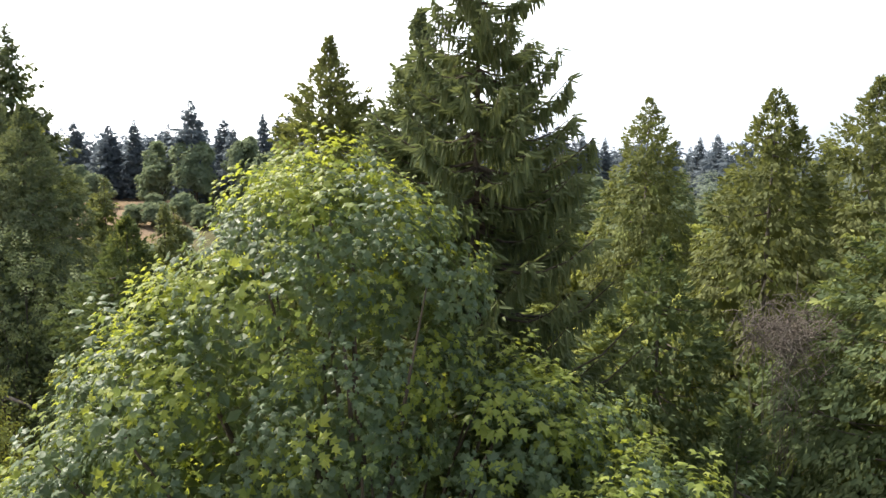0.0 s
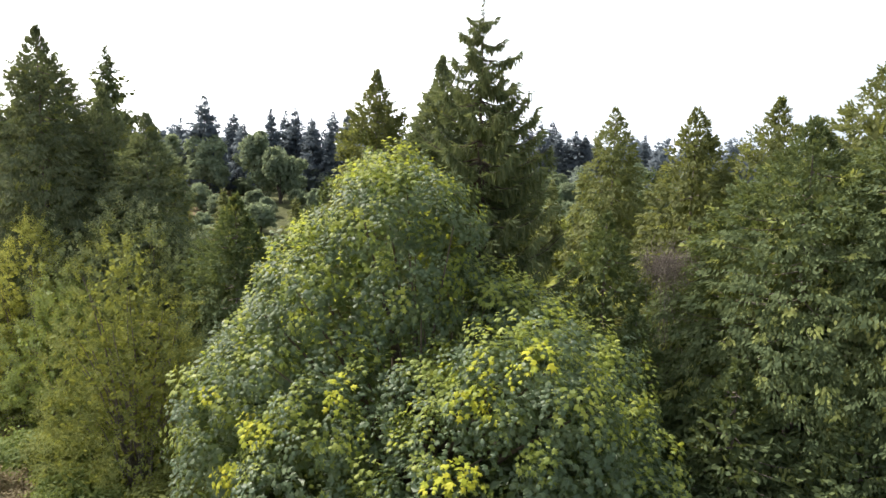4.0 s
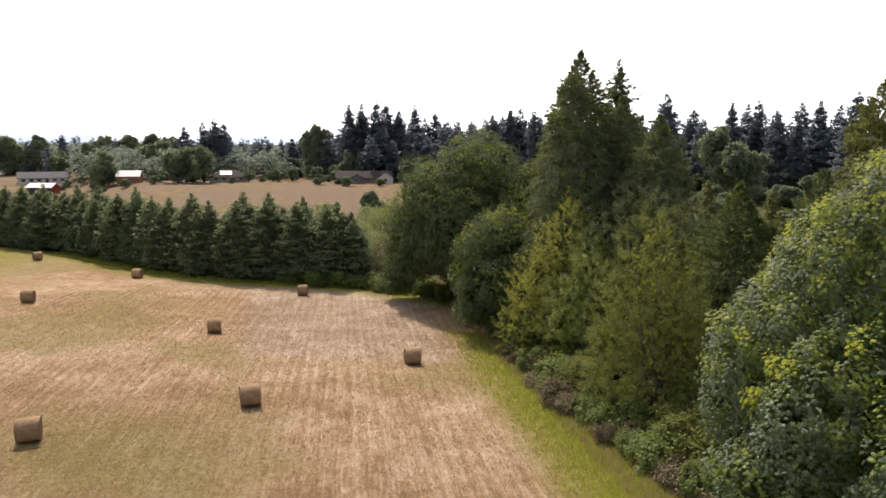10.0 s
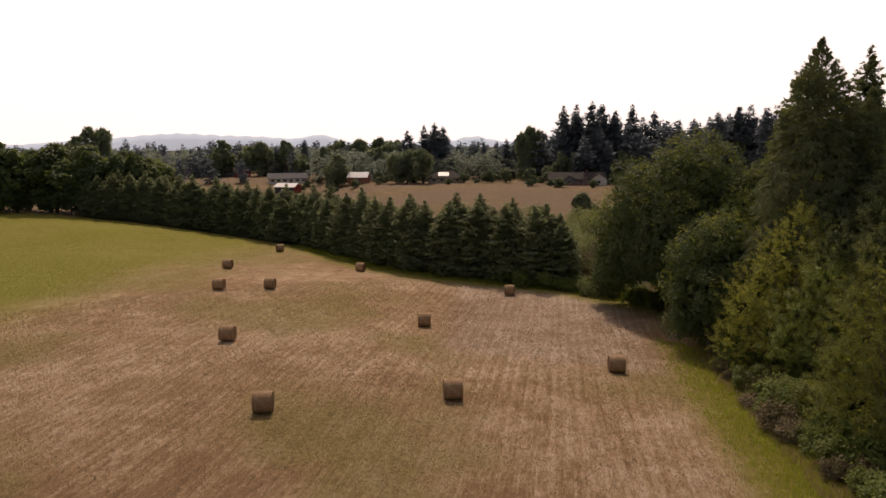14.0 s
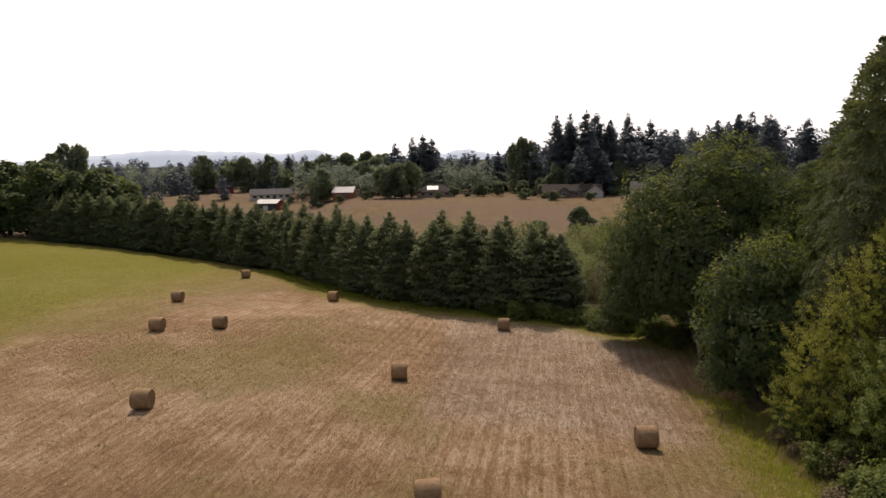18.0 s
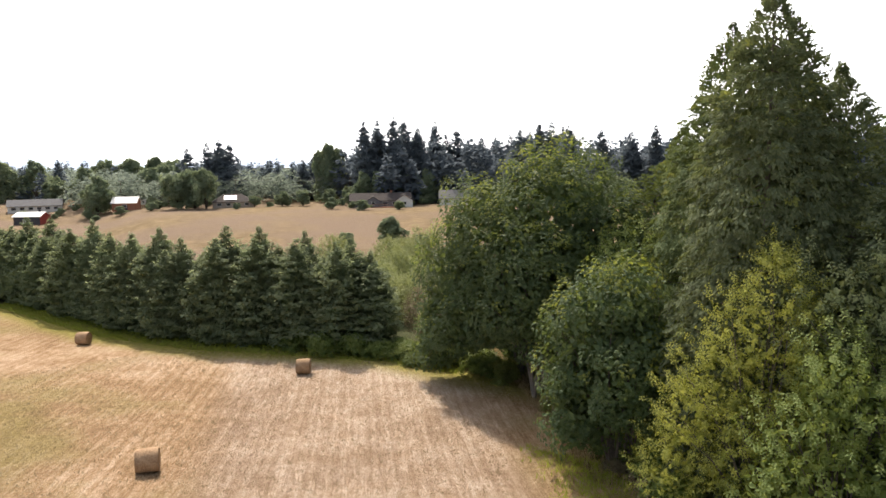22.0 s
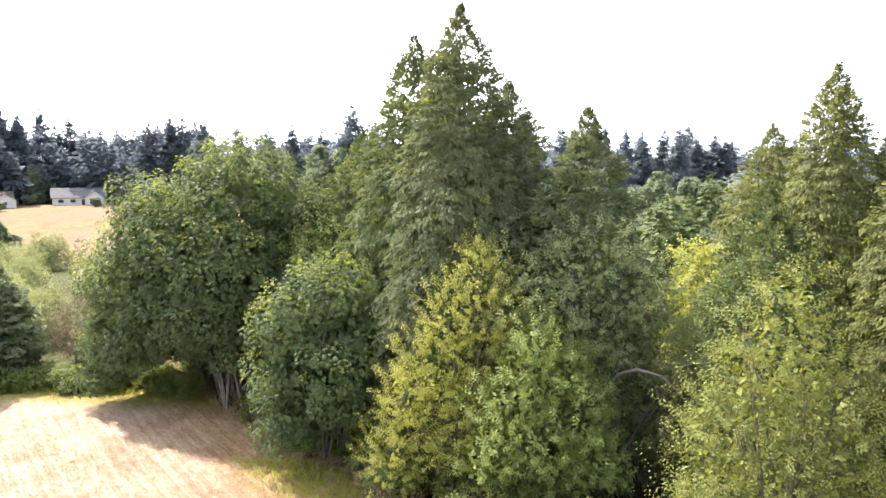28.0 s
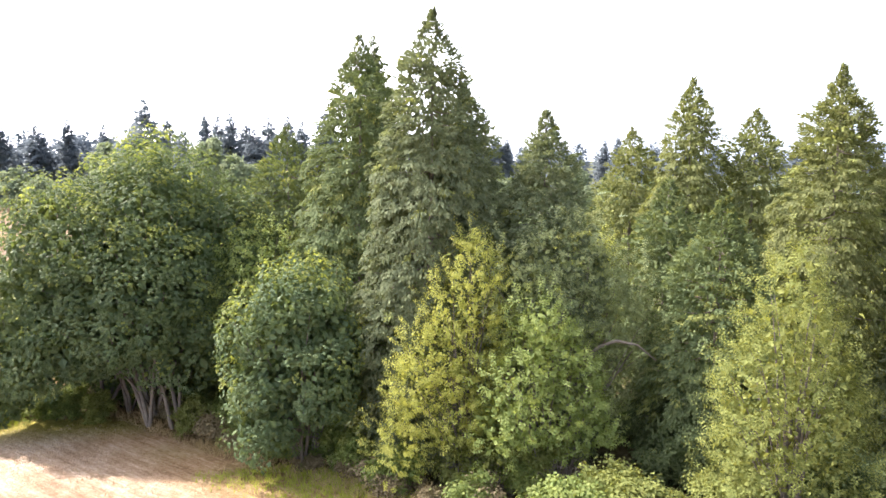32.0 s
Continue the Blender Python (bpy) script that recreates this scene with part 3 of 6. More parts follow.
        tagged(part_np("branch_wood", *tubes(line, np.full((wood, 1), 0.05) * np.linspace(1, 0.25, 5)[None], 4), bark, tree, flat=False), kind="stuff")
    return tree


def drooping_spruce(label, seed, x, y, top, radius, material, boughs=240, slope=0.52):
    """A spruce with long level boughs in tiers, upturned at their ends, hung with curtains of twigs."""
    rng = np.random.default_rng(seed)
    z = float(ground_height(x, y))
    h = top - z
    tree = tagged(new("spruce_tree"), label, "tree")
    tree.location = (x, y, z)
    d = 0.4 + (h - 3.5) * ((np.arange(boughs) + rng.uniform(0, 1, boughs)) / boughs) ** 0.85
    tier = 1.1
    d = np.round(d / tier) * tier + rng.normal(size=boughs) * (0.09 + 0.35 * np.exp(-d / 4.0)) + 0.3
    reach = radius * np.tanh(slope * (d + 0.5) / radius) * rng.uniform(0.55, 1.15, boughs)
    az = np.arange(boughs) * 2.39996 + rng.normal(scale=0.3, size=boughs)
    out, side = np.c_[np.cos(az), np.sin(az), np.zeros(boughs)], np.c_[-np.sin(az), np.cos(az), np.zeros(boughs)]
    sag = rng.uniform(0.1, 0.3, boughs)

    def height_at(s):
        return (h - d)[:, None] + reach[:, None] * (0.06 * s - sag[:, None] * np.sin(s * np.pi * 0.8) + 0.24 * s ** 3)

    s = np.linspace(0, 1, 6)[None].repeat(boughs, 0)
    line = out[:, None] * (s * reach[:, None])[..., None]
    line[..., 2] = height_at(s)
    tagged(part_np("branch_wood", *tubes(line, (0.02 + 0.012 * reach)[:, None] * np.linspace(1, 0.2, 6)[None], 5), BARK, tree, flat=False), kind="stuff")
    vs, fs, count = [], [], 0
    for each, drop, wide, size, shape in ((130, 1.0, 0.28, 0.58, TWIG), (130, 0.08, 0.5, 0.46, TWIG)):
        s = 0.1 + 0.9 * rng.uniform(0, 1, (boughs, each)) ** 0.75
        aside = rng.normal(scale=wide, size=s.shape) * (0.35 + 0.16 * reach[:, None]) * (1.25 - s)
        q = out[:, None] * (s * reach[:, None])[..., None] + side[:, None] * aside[..., None]
        q[..., 2] = height_at(s) - 0.12 * np.abs(aside) + rng.normal(scale=0.03, size=s.shape)
        way = out[:, None] * (0.25 if drop > 0.5 else 0.7) + side[:, None] * (np.sign(aside) * rng.uniform(0, 0.7, s.shape) * (1.1 - drop))[..., None] + rng.normal(scale=0.16, size=q.shape)
        way[..., 2] -= drop * rng.uniform(0.8, 1.6, s.shape)
        sz = size * np.clip(0.4 + 0.24 * reach[:, None], 0.5, 1.15) * rng.uniform(0.45, 1.3, s.shape)
        there = rng.uniform(size=s.shape) < np.clip(0.4 + 0.22 * reach[:, None], 0, 1)
        v, f = leaves(q[there], way[there], (out[:, None] + rng.normal(scale=0.6, size=q.shape))[there], sz[there], *shape)
        vs.append(v), fs.append(f + count)
        count += len(v)
    m = 700                                                    # short twigs round the leader
    q = np.c_[rng.normal(scale=0.05, size=(m, 2)), h - 6.0 * rng.uniform(0, 1, m) ** 1.6]
    v, f = leaves(q, np.c_[rng.normal(size=(m, 2)), rng.uniform(-0.5, 0.7, m)], rng.normal(size=(m, 3)), 0.16 + 0.09 * (h - q[:, 2]) * rng.uniform(0.5, 1.2, m), *TWIG)
    vs.append(v), fs.append(f + count)
    part_np("crown", np.concatenate(vs), np.concatenate(fs), material, tree)
    bend = np.zeros((1, 8, 3))
    bend[0, :, 2] = np.linspace(-0.4, h, 8)
    part_np("trunk", *tubes(bend, (0.012 * h + 0.05) * np.linspace(1.1, 0.06, 8)[None] ** 1.2, 8), BARK, tree, flat=False)
    return tree


def conifer_mesh(rng, height, radius, branches, per_branch, size, shape, low=0.05, droop=0.3, hang=0.7, slope=0.42, gap=0.0, lift=0.15, wander=0.35, ragged=0.4, fan=0.2, crowd=0.9, inner=0.3, rise=0.35, tips=0.0, core=0, core_size=0.9, hug=1.25):
    """Foliage, wood and young tips of a conifer that stands at the origin."""
    h = low * height + (height * 0.995 - low * height) * (1 - (1 - rng.uniform(0, 1, branches)) ** crowd)
    f = h / height
    reach = radius * np.tanh(slope * (height - h) / radius) * (1 - ragged + ragged * rng.uniform(0, 1.35, branches) ** 0.8) * np.minimum(1, 0.6 + (f - low) * 3.0)
    reach = np.where(rng.uniform(size=branches) < inner, reach * rng.uniform(0.35, 0.75, branches), reach)
    reach = np.maximum(reach, 0.14)
    az = rng.uniform(0, 2 * np.pi, branches)
    if gap:
        tier = np.round(h / gap) * gap
        h = tier + rng.normal(scale=gap * 0.1, size=branches)
    dip = droop * (1.35 - 1.35 * f) - rise * np.clip((f - 0.72) / 0.28, 0, 1)
    out = np.c_[np.cos(az), np.sin(az), np.zeros(branches)]
    side = np.c_[-np.sin(az), np.cos(az), np.zeros(branches)]
    k = 3
    t = np.linspace(0, 1, k)[None, :]
    line = np.zeros((branches, k, 3)) + out[:, None] * (t * reach[:, None])[..., None]
    line[..., 2] = h[:, None] + reach[:, None] * (-dip[:, None] * t + lift * t ** 2.5)
    wood = tubes(line, 0.018 * height ** 0.5 * (1.05 - f)[:, None] * np.linspace(1, 0.15, k)[None] * 0.55, 3)
    s = 1 - rng.uniform(0, 1, (branches, per_branch)) ** hug * 0.95
    width = rng.normal(scale=fan, size=s.shape) * (reach[:, None] + 0.4) * (1.2 - s)
    p = out[:, None] * (s * reach[:, None])[..., None] + side[:, None] * width[..., None]
    p[..., 2] = h[:, None] + reach[:, None] * (-dip[:, None] * s + lift * s ** 2.5) + rng.normal(scale=0.1, size=s.shape)
    way = out[:, None] * rng.uniform(0.15, 1.0, s.shape)[..., None] + side[:, None] * np.sign(width)[..., None] * rng.uniform(0, 0.7, s.shape)[..., None]
    way[..., 2] -= hang * rng.uniform(0.4, 1.4, s.shape) * (1.25 - 1.1 * f)[:, None]
    way += rng.normal(scale=wander, size=way.shape)
    up = out[:, None] * 0.6 + np.array([0, 0, 1.0]) + rng.normal(scale=0.4, size=way.shape)
    sz = size * rng.uniform(0.6, 1.3, s.shape) * np.clip(0.46 + 1.0 * reach[:, None] / radius, 0.5, 1.1)
    full = rng.uniform(size=s.shape) < np.clip(0.12 + 2.2 * reach / radius, 0, 1)[:, None]
    young = (s > 0.8) & (rng.uniform(size=branches) < tips)[:, None]
    old, young = full & ~young, full & young
    foliage = leaves(p[old], way[old], up[old], sz[old], *shape)
    if core:          # dim foliage close to the stem
        hc = height * (low + (0.9 - low) * (1 - (1 - rng.uniform(0, 1, core)) ** 0.85))
        rc = radius * np.tanh(slope * (height - hc) / radius) * 0.6 * rng.uniform(0, 1, core) ** 0.6 * np.minimum(1, 0.5 + (hc / height - low) * 3.0)
        ac = rng.uniform(0, 6.28, core)
        pc = np.c_[rc * np.cos(ac), rc * np.sin(ac), hc]
        wc = np.c_[np.cos(ac), np.sin(ac), -rng.uniform(0.5, 2.0, core)] + rng.normal(scale=0.3, size=(core, 3))
        v, f2 = leaves(pc, wc, np.c_[np.cos(ac), np.sin(ac), np.full(core, 0.6)] + rng.normal(scale=0.4, size=(core, 3)), core_size * rng.uniform(0.6, 1.2, core) * np.clip(0.35 + rc / radius, 0.4, 1), *FAN)
        foliage = (np.concatenate([foliage[0], v]), np.concatenate([foliage[1], f2 + len(foliage[0])]))
    tip = leaves(p[young], way[young], up[young], sz[young] * 1.1, *shape) if tips else None
    bend = np.zeros((1, 8, 3))
    bend[0, :, 2] = np.linspace(-0.4, height, 8)
    trunk = tubes(bend, (0.012 * height + 0.06) * np.linspace(1.1, 0.1, 8)[None] ** 1.3, 8)
    return foliage, trunk, wood, tip


def conifer(name, label, seed, x, y, top, radius, material, branches=330, per_branch=60, size=0.5, shape=SPRAY, group="", bark=BARK, tip_material=None, wooded=True, **how):
    rng = np.random.default_rng(seed)
    z = ground_height(x, y)
    tree = tagged(new(name), label, "tree", group)
    tree.location = (x, y, z)
    foliage, trunk, wood, tip = conifer_mesh(rng, top - z, radius, branches, per_branch, size, shape, **how)
    part_np("crown", *foliage, material, tree)
    if tip:
        tagged(part_np("tip_foliage", *tip, tip_material, tree, "yellow-green hanging young sprays"), kind="stuff")
    part_np("trunk", *trunk, bark, tree, flat=False)
    if wooded:
        tagged(part_np("branch_wood", *wood, bark, tree, flat=False), kind="stuff")
    return tree


def ease(a, b, v):
    t = np.clip((v - a) / (b - a), 0, 1)
    return t * t * (3 - 2 * t)


def ground_height(x, y):
    """The lie of the land: a field that falls to the north, a hollow behind the fir row, a rise with the houses."""
    x, y = np.asarray(x, float), np.asarray(y, float)
    h = 0.5 - 3.1 * ease(0, 46, y) + 1.5 * ease(-105, -220, x) * ease(70, 20, y)
    r = np.hypot(x + 20, y + 10)
    bearing = np.degrees(np.arctan2(-x - 20, y + 10))
    start = 270 + 130 * ease(57, 64, bearing)
    h = h - 1.4 * ease(120, 190, r) * ease(30, 70, y)
    h = h + 4.8 * ease(start - 85, start + 5, r) * ease(-60, 40, y + 0.2 * (r - 200))
    h = h + 14 * ease(380, 900, r) * ease(40, -20, bearing)
    return h + 0.12 * np.sin(x * 0.11 + 1) * np.sin(y * 0.13)


# ---- ground ----
def axis_steps(low, high, fine, span):
    inner = np.arange(low, high + 0.01, fine)
    grow = fine * 1.13 ** np.arange(1, 70)
    outer = np.cumsum(grow)
    outer = outer[outer < span]
    return np.concatenate([low - outer[::-1], inner, high + outer])


def edge_distance(x, y):
    """Metres from the line of trees along the field, into the field."""
    return (x + 39.5) * -0.724 + (y - 37.5) * -0.69


HEDGE_LINE = [(-70.0, 54.0), (-80.0, 50.0), (-92.0, 45.0), (-107.0, 42.3), (-140.0, 42.5), (-167.0, 36.0), (-193.0, 20.0), (-214.0, 6.0), (-240.0, -10.0)]


def hedge_y(x):
    hx = [p[0] for p in HEDGE_LINE][::-1]
    return np.interp(x, hx, [p[1] for p in HEDGE_LINE][::-1])


gx, gy = axis_steps(-150, 45, 1.3, 4600), axis_steps(-40, 75, 1.3, 4600)
GX, GY = np.meshgrid(gx, gy, indexing="ij")
nx, ny = GX.shape
gi, gj = np.meshgrid(np.arange(nx - 1), np.arange(ny - 1), indexing="ij")
gq = (gi * ny + gj).ravel()
ground_faces = np.stack([gq, gq + ny, gq + ny + 1, gq + 1], -1)
ground_me = mesh_np("ground", np.stack([GX, GY, ground_height(GX, GY)], -1).reshape(-1, 3), ground_faces, False)
into = edge_distance(GX, GY)
to_hedge = hedge_y(GX) - GY
in_field = ease(-1.0, 1.5, into) * ease(-1.0, 2.0, to_hedge)
across = (GX + 38.5) * -0.733 + (GY - 36.0) * -0.681
along_row = (GX + 38.5) * -0.681 + (GY - 36.0) * 0.733
far_r = np.hypot(GX + 20, GY + 10)
layers = {
    "field": in_field,
    "swath": across,
    "along": along_row,
    "verge": in_field * np.maximum(ease(6.5, 3.5, into) * ease(36, 20, GY), ease(7.0, 3.0, to_hedge)),
    "green": in_field * ease(-100, -128, GX + 0.9 * (GY - 8)),
    "meadow": (1 - in_field) * ease(150, 200, far_r) * ease(10, 18, np.degrees(np.arctan2(-GX - 20, GY + 10))) * ease(700, 420, far_r),
    "pale": in_field * ease(29, 25, across + 0.1 * (12 - along_row)) * ease(3, 7, across) * ease(-9, -3, along_row),
    "scrub": (1 - in_field) * ease(60, 90, far_r),
}
for key, value in layers.items():
    ground_me.attributes.new(key, "FLOAT", "POINT").data.foreach_set("value", np.ascontiguousarray(value, np.float32).ravel())


def attribute(nt, name):
    n = nt.nodes.new("ShaderNodeAttribute")
    n.attribute_name = name
    return n.outputs["Fac"]


def ground_material():
    m, nt, b = nodes_of("field_and_forest_ground", 0.95, 0.1)
    pos = nt.nodes.new("ShaderNodeNewGeometry").outputs["Position"]
    big, mid, fine = noise_of(nt, 0.035, 3, 0.55, pos), noise_of(nt, 0.28, 4, 0.6, pos), noise_of(nt, 2.6, 5, 0.7, pos)
    tiny = noise_of(nt, 9.0, 5, 0.85, pos)
    swath, along = attribute(nt, "swath"), attribute(nt, "along")

    def streak(fx, fy, detail, rough):
        c = nt.nodes.new("ShaderNodeCombineXYZ")
        nt.links.new(math_of(nt, "MULTIPLY", swath, fx), c.inputs[0])
        nt.links.new(math_of(nt, "MULTIPLY", along, fy), c.inputs[1])
        return noise_of(nt, 1.0, detail, rough, c.outputs[0])

    rows_, bits, wads = streak(2.9, 0.05, 4, 0.7), streak(5.0, 0.7, 4, 0.75), streak(0.6, 0.35, 3, 0.6)

    def swing(parts):
        total = 0.5
        for value, gain in parts:
            total = math_of(nt, "ADD", math_of(nt, "MULTIPLY", math_of(nt, "SUBTRACT", value, 0.5), gain), total)
        return total

    band = swing([(rows_, 1.5), (bits, 1.5)])
    ridge = math_of(nt, "SINE", math_of(nt, "ADD", math_of(nt, "MULTIPLY", swath, 6.3), math_of(nt, "MULTIPLY", mid, 2.5)))
    lum = math_of(nt, "ADD", swing([(rows_, 0.8), (bits, 1.2), (wads, 0.5), (big, 1.0), (mid, 0.7), (fine, 0.7), (tiny, 1.5)]), math_of(nt, "MULTIPLY", ridge, 0.05))
    straw = ramp(nt, lum, [(0.1, (0.24, 0.15, 0.08)), (0.42, (0.36, 0.232, 0.128)), (0.6, (0.475, 0.33, 0.21)), (0.95, (0.64, 0.49, 0.365))])
    shift = node(nt, "ShaderNodeVectorMath")
    shift.inputs[1].default_value = (310, 120, 0)
    nt.links.new(pos, shift.inputs[0])
    along_pos = shift.outputs[0]
    regrow = ramp(nt, swing([(noise_of(nt, 0.05, 2, 0.5, along_pos), 3.2), (mid, 0.9), (tiny, 0.5)]), [(0.42, (0, 0, 0)), (0.8, (0.6, 0.6, 0.6))])
    greenish = ramp(nt, fine, [(0.3, (0.15, 0.13, 0.035)), (0.7, (0.33, 0.275, 0.1))])
    pale = attribute(nt, "pale")
    chaff = ramp(nt, lum, [(0.1, (0.27, 0.185, 0.126)), (0.42, (0.385, 0.284, 0.208)), (0.6, (0.475, 0.366, 0.28)), (0.95, (0.6, 0.505, 0.41))])
    straw = mix_of(nt, math_of(nt, "MULTIPLY", regrow, math_of(nt, "SUBTRACT", 1.0, pale)), straw, greenish)
    straw = mix_of(nt, math_of(nt, "MULTIPLY", pale, math_of(nt, "ADD", 0.45, math_of(nt, "MULTIPLY", wads, 0.7))), straw, chaff)
    lush = ramp(nt, fine, [(0.3, (0.14, 0.15, 0.018)), (0.7, (0.3, 0.295, 0.042))])
    verge_col = mix_of(nt, mid, lush, ramp(nt, fine, [(0.3, (0.25, 0.19, 0.06)), (0.7, (0.38, 0.32, 0.12))]))
    col = mix_of(nt, math_of(nt, "MULTIPLY", attribute(nt, "green"), 0.85), straw, lush)
    col = mix_of(nt, attribute(nt, "verge"), col, verge_col)
    scrub_col = ramp(nt, math_of(nt, "ADD", math_of(nt, "MULTIPLY", mid, 0.5), math_of(nt, "MULTIPLY", fine, 0.5)), [(0.3, (0.04, 0.052, 0.024)), (0.55, (0.08, 0.086, 0.038)), (0.75, (0.15, 0.13, 0.065))])
    floor_col = ramp(nt, mid, [(0.3, (0.05, 0.05, 0.022)), (0.6, (0.12, 0.1, 0.05)), (0.8, (0.1, 0.12, 0.04))])
    meadow_col = mix_of(nt, ramp(nt, big, [(0.4, (0, 0, 0)), (0.65, (1, 1, 1))]), ramp(nt, fine, [(0.3, (0.15, 0.108, 0.075)), (0.7, (0.26, 0.19, 0.135))]), ramp(nt, mid, [(0.3, (0.16, 0.115, 0.06)), (0.7, (0.26, 0.19, 0.11))]))
    out = mix_of(nt, attribute(nt, "scrub"), floor_col, scrub_col)
    out = mix_of(nt, attribute(nt, "meadow"), out, meadow_col)
    out = mix_of(nt, attribute(nt, "field"), out, col)
    nt.links.new(out, b.inputs["Base Color"])
    bump_of(nt, b, math_of(nt, "ADD", math_of(nt, "ADD", fine, math_of(nt, "MULTIPLY", tiny, 0.9)), math_of(nt, "MULTIPLY", band, 0.35)), 1.0, 0.22)
    return m


ground_me.materials.append(ground_material())
ground = tagged(new("ground", ground_me), "mown hay field, verges and woodland floor", "ground", kind="structure")


# ---- hay bales ----
STRAW_BALE = plain_material("baled_straw", (0.2, 0.122, 0.072), (0.5, 0.345, 0.215), 14.0, 0.95, 0.1, bump=0.9, random_tone=0.25)
STRAW_END = plain_material("baled_straw_end", (0.15, 0.092, 0.055), (0.4, 0.275, 0.168), 9.0, 0.95, 0.1, bump=0.9, random_tone=0.25)


def bale_meshes():
    """A rolled bale that lies on its round side, axis along x: the wound face and two ends with their spiral."""
    rng = np.random.default_rng(4)
    n, k = 48, 15
    xs = np.linspace(-0.68, 0.68, k)
    a = np.arange(n) * 2 * np.pi / n
    r = 0.76 + rng.normal(scale=0.012, size=(k, n)) + rng.normal(scale=0.014, size=(k, 1))
    r[[0, -1]] -= 0.07
    r[[1, -2]] -= 0.015
    r = r - 0.05 * np.maximum(-np.sin(a) - 0.9, 0)[None] * 8
    v = np.stack([np.repeat(xs[:, None], n, 1), r * np.cos(a), 0.74 + r * np.sin(a)], -1).reshape(-1, 3)
    i, j = np.meshgrid(np.arange(k - 1), np.arange(n), indexing="ij")
    f = np.stack([i * n + j, i * n + (j + 1) % n, (i + 1) * n + (j + 1) % n, (i + 1) * n + j], -1).reshape(-1, 4)
    ends = []
    for sgn in (-1, 1):
        rr = np.linspace(0.02, 0.7, 14)
        x = sgn * (0.68 + 0.02 * np.sin(rr * 55) + 0.02 - 0.03 * rr)
        ev = np.stack([np.repeat(x[:, None], n, 1) + rng.normal(scale=0.008, size=(14, n)), rr[:, None] * np.cos(a), 0.74 + rr[:, None] * np.sin(a)], -1).reshape(-1, 3)
        i2, j2 = np.meshgrid(np.arange(13), np.arange(n), indexing="ij")
        ef = np.stack([i2 * n + j2, i2 * n + (j2 + 1) % n, (i2 + 1) * n + (j2 + 1) % n, (i2 + 1) * n + j2], -1).reshape(-1, 4)
        ends.append((ev, ef))
    return (v, f), ends


def hay_bale():
    bale = tagged(new("hay_bale"), "round bale of dry straw lying on the mown field", "hay bale", "bales on the field")
    wound, ends = bale_meshes()
    part_np("wound_straw", *wound, STRAW_BALE, bale, flat=False)
    for e in ends:
        part_np("bale_end", *e, STRAW_END, bale, "spiral end of the roll", flat=False)
    return bale


BALES = [(-47.9, -5.9, 58), (-41.4, 6.2, 56), (-40.5, 24.2, 50), (-62.8, 19.3, 54), (-74.6, 43.2, 40), (-67.3, -1.1, 52), (-91.3, 14.0, 50), (-93.2, 7.6, 46),
         (-104.8, 36.5, 35), (-132.0, 34.2, 80), (-110.8, 15.5, 48)]
first = None
for bx, by, turn in BALES:
    m = pose(bx, by, float(ground_height(bx, by)), 0, 0, turn)
    if first is None:
        first = hay_bale()
        first.matrix_basis = m
    else:
        copy_thing(first, m)

# ---- near trees ----
broad_tree("maple_tree", "large bigleaf maple with yellowing shoot tips", 11, -1.5, 16.5,
           [(-1.6, 2.4, 12.4, 4.6, 4.4, 7.0), (-4.6, 1.0, 9.6, 4.6, 4.4, 6.6), (3.2, 2.2, 8.8, 4.6, 4.2, 5.2), (-7.0, -1.2, 6.4, 4.2, 4.0, 6.2), (0.4, -2.0, 5.6, 5.4, 4.2, 5.8), (6.6, 0.2, 6.0, 4.4, 4.2, 6.0),
            (3.8, -5.6, 7.4, 4.2, 3.8, 5.8), (-4.0, -4.4, 5.2, 4.4, 3.6, 5.2), (7.2, -4.2, 4.4, 4.0, 3.8, 5.0), (0.8, -7.0, 4.8, 4.0, 3.4, 4.8), (-5.6, -4.6, 2.6, 4.2, 3.6, 3.0), (4.6, -6.6, 2.6, 4.6, 3.6, 3.0)],
           MAPLE, 0.55, 18, 0.32, 0.95, PALMATE, stems=5, spread=1.2, thick=0.28, limb_count=50, fill=9000, fill_size=0.42, bump=0.8, wave=1.9, maple=True, young=MAPLE_SHOOT, fresh_lit_share=0.36, depth=0.45, core=0.9,
           yellow=[((1.4, -9.4, 12.2), 5), ((2.4, -9.5, 12.8), 3), ((0.5, -9.6, 8.2), 4), ((1.3, -9.6, 9.4), 3), ((1.4, -9.8, 6.6), 3), ((-7.8, -6.0, 9.8), 3), ((-8.0, -5.5, 7.4), 4), ((1.9, -9.9, 4.6), 3), ((-2.5, -6.2, 10.9), 2), ((-6.0, -5.8, 8.7), 2), ((4.0, -9.4, 6.0), 2)])
